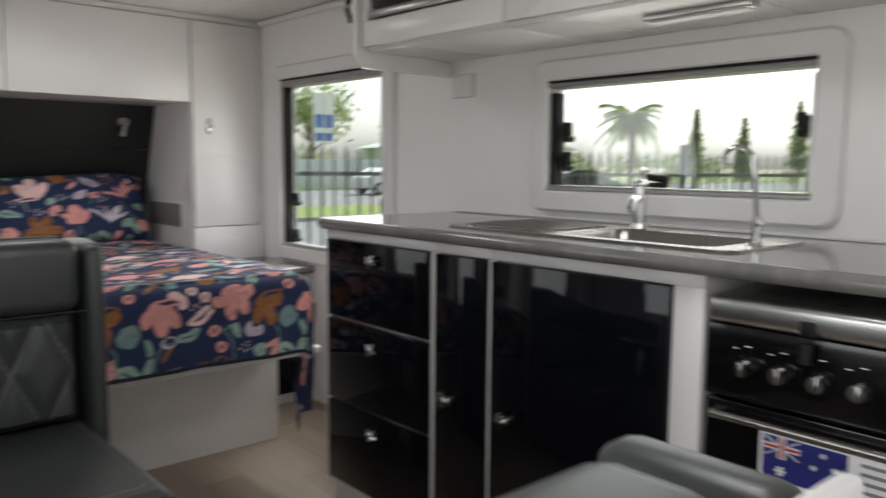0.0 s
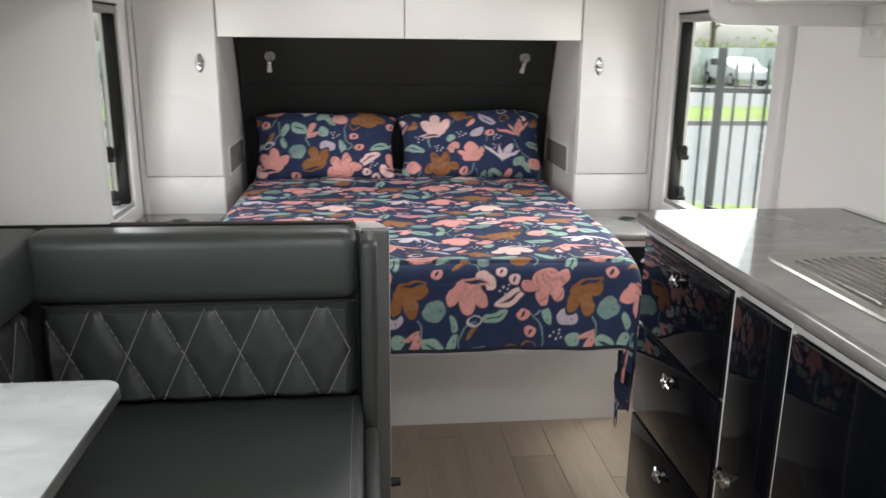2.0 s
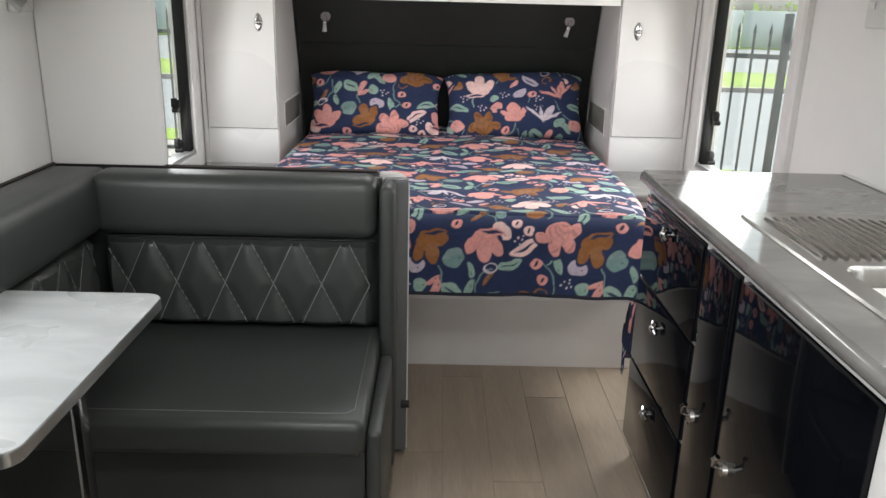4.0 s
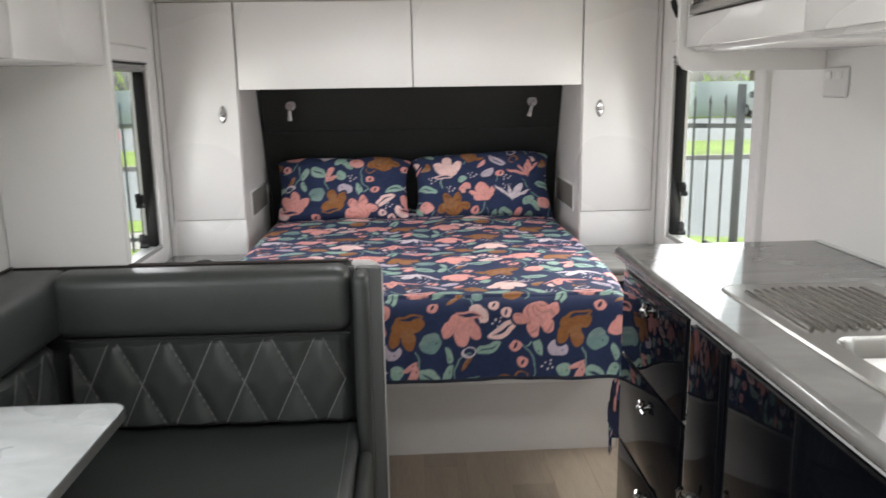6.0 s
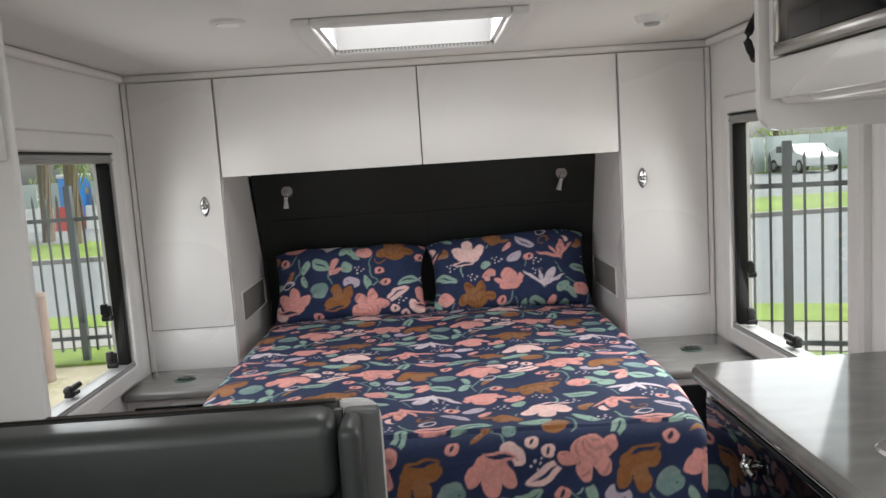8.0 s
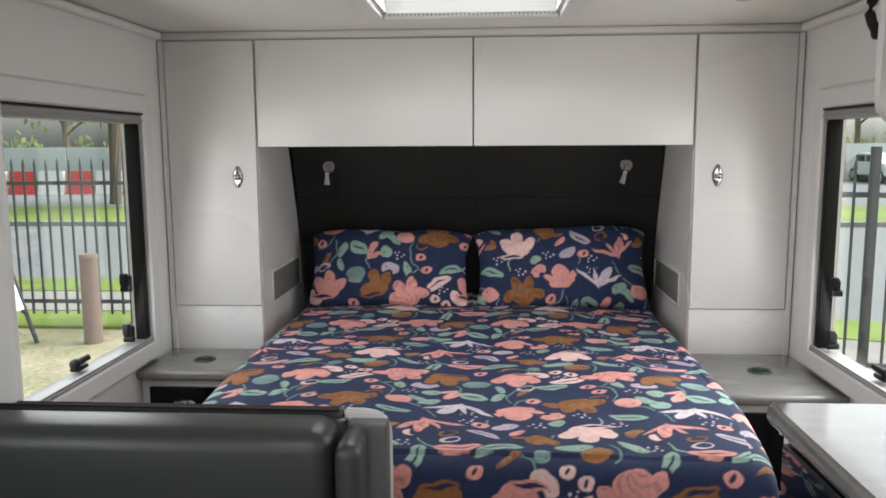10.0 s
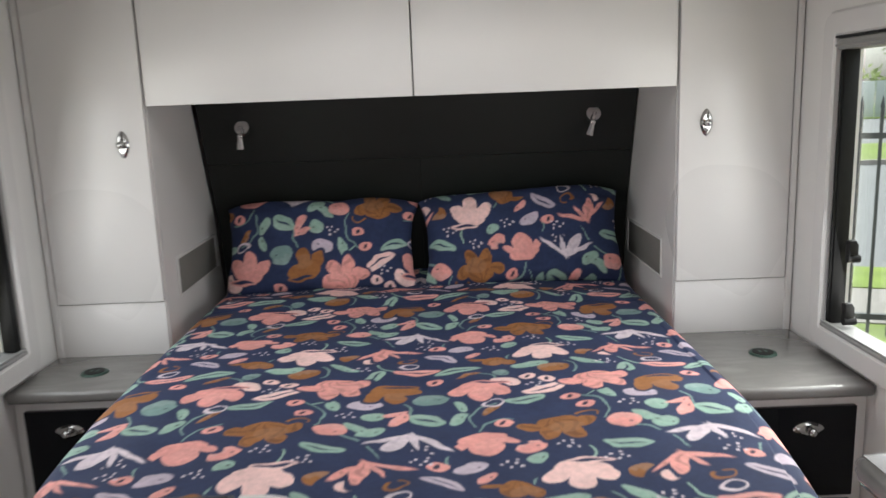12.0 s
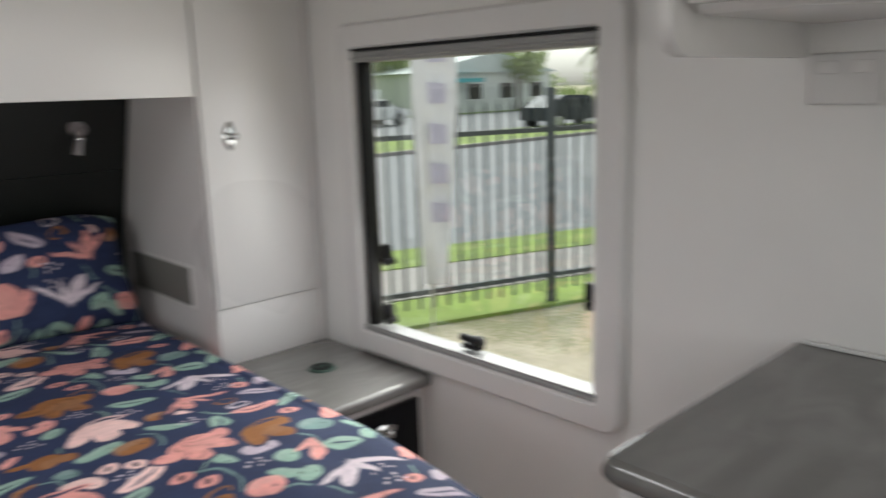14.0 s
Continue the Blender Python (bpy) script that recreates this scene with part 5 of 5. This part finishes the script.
for x0, x1, d in ((0.55, 150, 0.0), (-150, 0.54, 2.05)):
    strip("grass_verge", 3.0 + d, 3.75 + d, GRASS, 0.03, x0, x1, d == 0)
    strip("pavement", 3.75 + d, 4.9 + d, CONCRETE, 0.04, x0, x1, d == 0)
    strip("grass_verge", 4.9 + d, 5.8 + d, GRASS, 0.05, x0, x1, d == 0)
    strip("road", 5.8 + d, 15.4, ASPHALT, 0.01, x0, x1)
strip("road", 5.8, 15.0, ASPHALT, 0.014, 0.55, 60, True)
strip("kerb", 15.4, 15.6, CONCRETE, 0.12)
strip("grass_verge", 15.6, 20.5, GRASS, 0.10)
strip("road", 20.5, 37.0, ASPHALT, 0.02)
strip("grass_verge", 37.0, 60.0, GRASS, 0.06)


def steel_fence(y, x0, x1, label):
    f = thing("steel_fence", ((x0 + x1) / 2, y, GZ), label, "fence")
    bar = 0.010
    picket = finish("picket", rod(box(bmesh.new(), -bar, bar, -bar, bar, 0.10, 1.70), (0, 0, 1.70), (0, 0, 1.78), 0.017, 0.001, 8), FENCE)
    post = finish("post", box(bmesh.new(), -0.035, 0.035, -0.035, 0.035, -0.02, 1.86, 0.004), FENCE)
    for k in range(int((x1 - x0) / 0.125)):
        is_post = k % 19 == 0
        ob = new("post" if is_post else "picket", post if is_post else picket)
        ob.parent = f
        ob.location = (x0 + k * 0.125 - (x0 + x1) / 2, 0, 0.03)
    for z in (0.25, 1.52):
        part("rail", boxed(x0, x1, y - 0.018, y + 0.018, GZ + z, GZ + z + 0.04), FENCE, f)
    return f


bent(steel_fence(3.1, 0.47, 22.0, "dark steel picket fence along the grass verge"))
steel_fence(5.2, -18.0, 0.4, "dark steel picket fence beyond the yard")


def canopy(bm, centre, radius, count, size):
    """A crown of many small tilted leaf clumps with an uneven outline."""
    for _ in range(count):
        d = Vector((rng.gauss(0, 1), rng.gauss(0, 1), rng.gauss(0, 0.8)))
        d = d.normalized() * radius * (rng.random() ** 0.4) * (0.75 + 0.35 * noise.noise(d * 1.3 + Vector(centre)))
        p = Vector(centre) + d
        q = Euler((rng.random() * 6, rng.random() * 6, rng.random() * 6)).to_matrix()
        s = size * (0.5 + rng.random())
        vs = [bm.verts.new(p + q @ Vector(v)) for v in ((-s, 0, 0), (0, -s * 0.45, 0.1 * s), (s, 0, 0), (0, s * 0.45, -0.1 * s))]
        bm.faces.new(vs)


def tree(x, y, h, crown, label="broad green street tree with an uneven crown"):
    t = thing("tree", (x, y, GZ), label, "tree", "street trees")
    bm = bmesh.new()
    tube(bm, [(x, y, GZ), (x + 0.1, y, GZ + h * 0.3), (x, y + 0.1, GZ + h * 0.62)], 0.18, 8)
    for k in range(5):
        a = k * 1.26
        rod(bm, (x, y, GZ + h * (0.35 + 0.05 * k)), (x + crown * 0.6 * math.cos(a), y + crown * 0.6 * math.sin(a), GZ + h * (0.6 + 0.06 * k)), 0.09, 0.03, 6)
    part("trunk", bm, BARK, t)
    bm = bmesh.new()
    for k in range(7):
        a = k * 0.9
        canopy(bm, (x + crown * 0.5 * math.cos(a), y + crown * 0.5 * math.sin(a), GZ + h * (0.62 + 0.3 * rng.random())), crown * 0.62, 170, 0.24)
    part("crown", bm, LEAF, t)


def conifer(x, y, h):
    t = thing("conifer", (x, y, GZ), "tall slender dark green pine", "tree", "pines")
    part("trunk", rod(bmesh.new(), (x, y, GZ), (x, y, GZ + h * 0.9), 0.16, 0.03, 8), BARK, t)
    bm = bmesh.new()
    for k in range(16):
        z = GZ + h * (0.2 + 0.8 * k / 16)
        canopy(bm, (x, y, z), h * 0.21 * (1.05 - k / 16), 44, 0.22)
    part("crown", bm, LEAF, t)


def palm(x, y, h):
    t = thing("palm_tree", (x, y, GZ), "tall palm with arching green fronds", "palm tree", "palms")
    part("trunk", tube(bmesh.new(), [(x, y, GZ), (x + 0.1, y, GZ + h * 0.5), (x + 0.1, y + 0.1, GZ + h)], 0.2, 10), BARK, t)
    for k in range(32):
        a, lift = k * 2.4, 1.0 - 1.7 * (k / 32)
        L = 1.95 * (0.8 + 0.4 * rng.random())
        bm = bmesh.new()
        sp = []
        for j in range(10):
            u = j / 9
            r = L * u * math.cos(lift * 0.6)
            z = GZ + h + L * (u * math.sin(lift) - 0.55 * u * u)
            sp.append(Vector((x + 0.1 + r * math.cos(a), y + 0.1 + r * math.sin(a), z)))
        side = Vector((-math.sin(a), math.cos(a), 0))
        for j in range(1, 9):
            for sg in (-1, 1):
                for q in (0, 0.5):
                    p = sp[j].lerp(sp[j + 1], q)
                    tip = p + side * sg * 0.5 * (1 - 0.6 * j / 9) + Vector((0, 0, -0.25)) + (sp[j + 1] - sp[j]) * 0.7
                    w = (sp[j + 1] - sp[j]).normalized() * 0.11
                    bm.faces.new([bm.verts.new(v) for v in (p - w, p + w, tip)])
        part("frond", bm, PALM, t)


for x, y, h, c in ((9, 44, 7.5, 3.4), (16, 47, 8, 4.0), (23, 48, 8.5, 4.2), (30, 46, 7, 3.6), (38, 44, 5.5, 3.0), (46, 38, 5, 2.6), (-8, 40, 7, 3.4), (-16, 36, 6.5, 3.2), (-24, 40, 7, 3.6), (2, 50, 8, 4)):
    tree(x, y, h, c)
for x, y, h in ((49, 26, 5.8), (52, 24, 5.2), (54, 21, 6.4), (56, 18, 5.0)):
    conifer(x, y, h)
palm(37, 23, 4.5)
palm(-10.5, 20.0, 4.6)
palm(-12.5, 22.5, 5.0)


def shrub_row():
    bm = bmesh.new()
    for k in range(60):
        canopy(bm, (-40 + k * 2.0, 52 - 0.25 * max(0, k - 30) * 2 + rng.random() * 2, GZ + 0.9 + rng.random()), 1.8, 70, 0.28)
    solid("hedge", bm, LEAF, "low mixed green hedge beyond the road", "hedge", kind="stuff")


shrub_row()


def far_building(x0, x1, y0, y1, h, ridge, label):
    b = thing("building", ((x0 + x1) / 2, (y0 + y1) / 2, GZ), label, "building")
    part("wall", boxed(x0, x1, y0, y1, GZ, GZ + h), WALLP, b)
    bm = bmesh.new()
    pts = [(x0 - 0.4, h), ((x0 + x1) / 2, ridge), (x1 + 0.4, h)]
    a = [bm.verts.new((x, y0 - 0.5, GZ + z)) for x, z in pts]
    c = [bm.verts.new((x, y1 + 0.5, GZ + z)) for x, z in pts]
    bm.faces.new(a), bm.faces.new(c[::-1])
    bridge(bm, a, c)
    part("roof", bm, ROOF, b)
    for k in range(4):
        xx = x0 + (x1 - x0) * (k + 0.5) / 4
        w = part("window", boxed(xx - 0.7, xx + 0.7, y0 - 0.05, y0 + 0.02, GZ + 1.0, GZ + 2.1), CARGLASS, b)
        part("sill", boxed(xx - 0.8, xx + 0.8, y0 - 0.12, y0 - 0.051, GZ + 0.92, GZ + 0.99), BARWHITE, w)
    part("awning", boxed(x0 + 2, x0 + 5, y0 - 1.2, y0 - 0.06, GZ + 2.2, GZ + 2.5), TEAL, b, "teal awning")


far_building(36, 50, 38, 48, 2.9, 4.4, "pale low hall with a shallow pitched metal roof")


def panel_fence():
    f = thing("panel_fence", (0, 38, GZ), "long pale green sheet metal fence beyond the road", "fence")
    for k in range(26):
        part("panel", boxed(-30 + k * 2.4, -30 + k * 2.4 + 2.34, 38, 38.06, GZ, GZ + 1.9, bevel=0.01), ROOF, f)


panel_fence()


def car(x, y, paint, label, long=4.3, turn=0):
    c = thing("parked_car", (0, 0, 0), label, "car", "parked cars")
    bm = bmesh.new()
    prof = [(-0.5, 0.35), (-0.5, 0.75), (-0.42, 0.88), (-0.25, 0.95), (-0.12, 1.38), (0.22, 1.42), (0.42, 0.98), (0.5, 0.9), (0.5, 0.35)]
    a = [bm.verts.new((-0.85, u * long, z)) for u, z in prof]
    d = [bm.verts.new((0.85, u * long, z)) for u, z in prof]
    bm.faces.new(a), bm.faces.new(d[::-1])
    bridge(bm, a, d)
    bmesh.ops.bevel(bm, geom=list(bm.edges), offset=0.05, segments=2, affect="EDGES")
    part("body", bm, paint, c)
    for s in (-1, 1):
        for y0, y1 in ((-0.17, 0.02), (0.04, 0.26)):
            part("window", boxed(*sorted((s * 0.853, s * 0.845)), y0 * long, y1 * long, 1.0, 1.32, bevel=0.002), CARGLASS, c)
        for yy in (-0.32, 0.32):
            w = part("wheel", rod(bmesh.new(), (s * 0.70, yy * long, 0.33), (s * 0.88, yy * long, 0.33), 0.33, 0.33, 20), RUBBER, c)
            part("rim", rod(bmesh.new(), (s * 0.88, yy * long, 0.33), (s * 0.89, yy * long, 0.33), 0.2, 0.19, 16), ALU, w)
    c.location = (x, y, GZ + 0.03)
    c.rotation_euler = (0, 0, radians(turn))


car(25.0, 30.0, CARWHITE, "white estate car parked across the road", turn=90)
car(28.0, 19.5, CARDARK, "dark car parked across the road", turn=80)
car(19.0, 36.0, CARWHITE, "white car parked across the road", turn=0)
car(6.5, 24.5, CARWHITE, "white car parked up the road", turn=90)
car(-27.0, 33.0, CARDARK, "dark car parked on the far side", turn=90)


def feather_banner(x, y):
    b = thing("feather_banner", (x, y, GZ), "tall white and lilac feather banner on a thin pole", "banner")
    part("pole", tube(bmesh.new(), [(x, y, GZ), (x, y, GZ + 2.9), (x + 0.03, y, GZ + 3.3)], 0.010, 8), ALU, b)
    bm = bmesh.new()
    cols = []
    across = Vector((0.74, -0.67, 0))
    for j in range(27):
        z = GZ + 0.40 + j * 0.1
        w = 0.17 + 0.17 * min(1, j / 14)
        cols.append([bm.verts.new(Vector((x, y, z)) + across * (w * (i / 6 - 0.3)) + Vector((0.012, 0.012, 0)) * math.sin(j * 0.6 + i)) for i in range(7)])
    for a, c in zip(cols, cols[1:]):
        for i in range(6):
            bm.faces.new((a[i], a[i + 1], c[i + 1], c[i]))
    cl = part("cloth", bm, BANNER, b)
    for j in range(7):
        bm = bmesh.new()
        q = []
        for u, dz in ((0.02, 0), (0.15, 0), (0.15, 0.14), (0.02, 0.16)):
            q.append(bm.verts.new(Vector((x - 0.02, y - 0.022, GZ + 0.9 + j * 0.3 + dz)) + across * u))
        bm.faces.new(q)
        part("print_bar", bm, BANNERLILAC, cl)


feather_banner(3.8, 2.45)


def sign_post(x, y):
    s = thing("street_sign", (x, y, GZ), "blue and white sign board on a post", "sign")
    part("post", rod(bmesh.new(), (x, y, GZ), (x, y, GZ + 4.2), 0.05, 0.05, 10), ALU, s)
    b = part("board", boxed(x - 0.45, x + 0.45, y - 0.03, y + 0.03, GZ + 2.4, GZ + 4.3), BARWHITE, s)
    part("band", boxed(x - 0.4, x + 0.4, y - 0.04, y - 0.031, GZ + 3.0, GZ + 3.5), SIGNBLUE, b)
    part("band", boxed(x - 0.4, x + 0.4, y - 0.04, y - 0.031, GZ + 2.5, GZ + 2.8), SIGNBLUE, b)


sign_post(15.6, 22.0)


def portable_toilet(x, y):
    p = thing("portable_toilet", (x, y, GZ), "blue portable toilet cabin with yellow notice", "portable toilet")
    part("cabin", boxed(x - 0.55, x + 0.55, y - 0.55, y + 0.55, GZ, GZ + 2.1, bevel=0.04), BLUE, p)
    part("roof", boxed(x - 0.6, x + 0.6, y - 0.6, y + 0.6, GZ + 2.1, GZ + 2.3, bevel=0.08, seg=3), BARWHITE, p)
    d = part("door", boxed(x + 0.551, x + 0.57, y - 0.4, y + 0.4, GZ + 0.1, GZ + 1.95, bevel=0.005), BLUE, p)
    part("notice", boxed(x + 0.571, x + 0.575, y - 0.15, y + 0.15, GZ + 1.3, GZ + 1.6), YELLOW, d)
    part("notice", boxed(x - 0.2, x + 0.1, y - 0.556, y - 0.552, GZ + 1.3, GZ + 1.65), YELLOW, p)


portable_toilet(-17.0, 34.8)
portable_toilet(-15.2, 35.0)


def barriers():
    for k in range(8):
        x, y = -20.0 + k * 1.15, 27.5 + 0.1 * k
        b = thing("road_barrier", (x, y, GZ), "water-filled plastic road barrier", "barrier", "road barriers")
        bm = bmesh.new()
        pr = [(-0.22, 0), (0.22, 0), (0.10, 0.45), (0.08, 0.95), (-0.08, 0.95), (-0.10, 0.45)]
        a = [bm.verts.new((x - 0.52, y + u, GZ + z)) for u, z in pr]
        c = [bm.verts.new((x + 0.52, y + u, GZ + z)) for u, z in pr]
        bm.faces.new(a), bm.faces.new(c[::-1])
        bridge(bm, a, c)
        part("body", bm, BARRED if k % 2 else BARWHITE, b)


barriers()


def bollard(x, y):
    b = thing("timber_bollard", (x, y, GZ), "weathered brown timber bollard by the fence", "bollard")
    part("post", rod(bmesh.new(), (x, y, GZ), (x, y, GZ + 0.85), 0.088, 0.085, 18), TIMBER, b)
    part("cap", rod(bmesh.new(), (x, y, GZ + 0.85), (x, y, GZ + 0.885), 0.092, 0.08, 18), TIMBER, b)


bollard(-3.85, 4.5)


def sign_frame(x, y):
    s = thing("sandwich_board", (x, y, GZ), "white leaning display board with dark legs", "sign")
    bm = bmesh.new()
    for d in (-0.35, 0.35):
        rod(bm, (x, y + d, GZ), (x - 0.35, y + d * 0.8, GZ + 1.35), 0.022, 0.022, 8)
        rod(bm, (x - 0.7, y + d, GZ), (x - 0.35, y + d * 0.8, GZ + 1.35), 0.022, 0.022, 8)
    part("leg", bm, FENCE, s)
    bm = bmesh.new()
    q = [bm.verts.new(p) for p in ((x - 0.08, y - 0.33, GZ + 0.35), (x - 0.08, y + 0.33, GZ + 0.35), (x - 0.31, y + 0.28, GZ + 1.2), (x - 0.31, y - 0.28, GZ + 1.2))]
    r = [bm.verts.new(v.co - Vector((0.02, 0, 0))) for v in q]
    bm.faces.new(q), bm.faces.new(r[::-1])
    bridge(bm, q, r)
    part("board", bm, BANNER, s)


sign_frame(-4.4, 4.1)


def pink_flag():
    p = thing("pink_pennant", (1.75, -2.82, 0.9), "bright pink cloth pennant outside the kitchen window", "pennant")
    part("pole", rod(bmesh.new(), (1.78, -2.86, GZ), (1.78, -2.86, 1.35), 0.01, 0.01, 8), ALU, p)
    bm = bmesh.new()
    q = [bm.verts.new(v) for v in ((1.78, -2.86, 1.30), (1.78, -2.80, 1.28), (1.78, -2.70, 0.98), (1.78, -2.86, 0.96))]
    r = [bm.verts.new(v.co + Vector((0.006, 0, 0))) for v in q]
    bm.faces.new(q), bm.faces.new(r[::-1])
    bridge(bm, q, r)
    part("cloth", bm, PINK, p)


pink_flag()

# ---- floor boards ----
plank_mesh = {}


def planks():
    w, L = 0.150, 1.2
    made = 0
    for i in range(-8, 8):
        x = i * w
        if x < -W or x + w > W:
            continue
        off = (i * 0.437) % 1.0 * L
        y = -4.5 - L + off
        while y < 0.9:
            a, b = max(y, -4.5), min(y + L, 0.9)
            if b - a > 0.1:
                key = round(b - a, 3)
                if key not in plank_mesh:
                    plank_mesh[key] = finish("plank", boxed(0.0006, w - 0.0006, 0.0006, key - 0.0006, -0.004, 0.0, bevel=0.0008, seg=1), PLANK)
                ob = new("plank", plank_mesh[key])
                ob.parent = floor
                ob.location = (x, a, 0)
                made += 1
            y += L


planks()
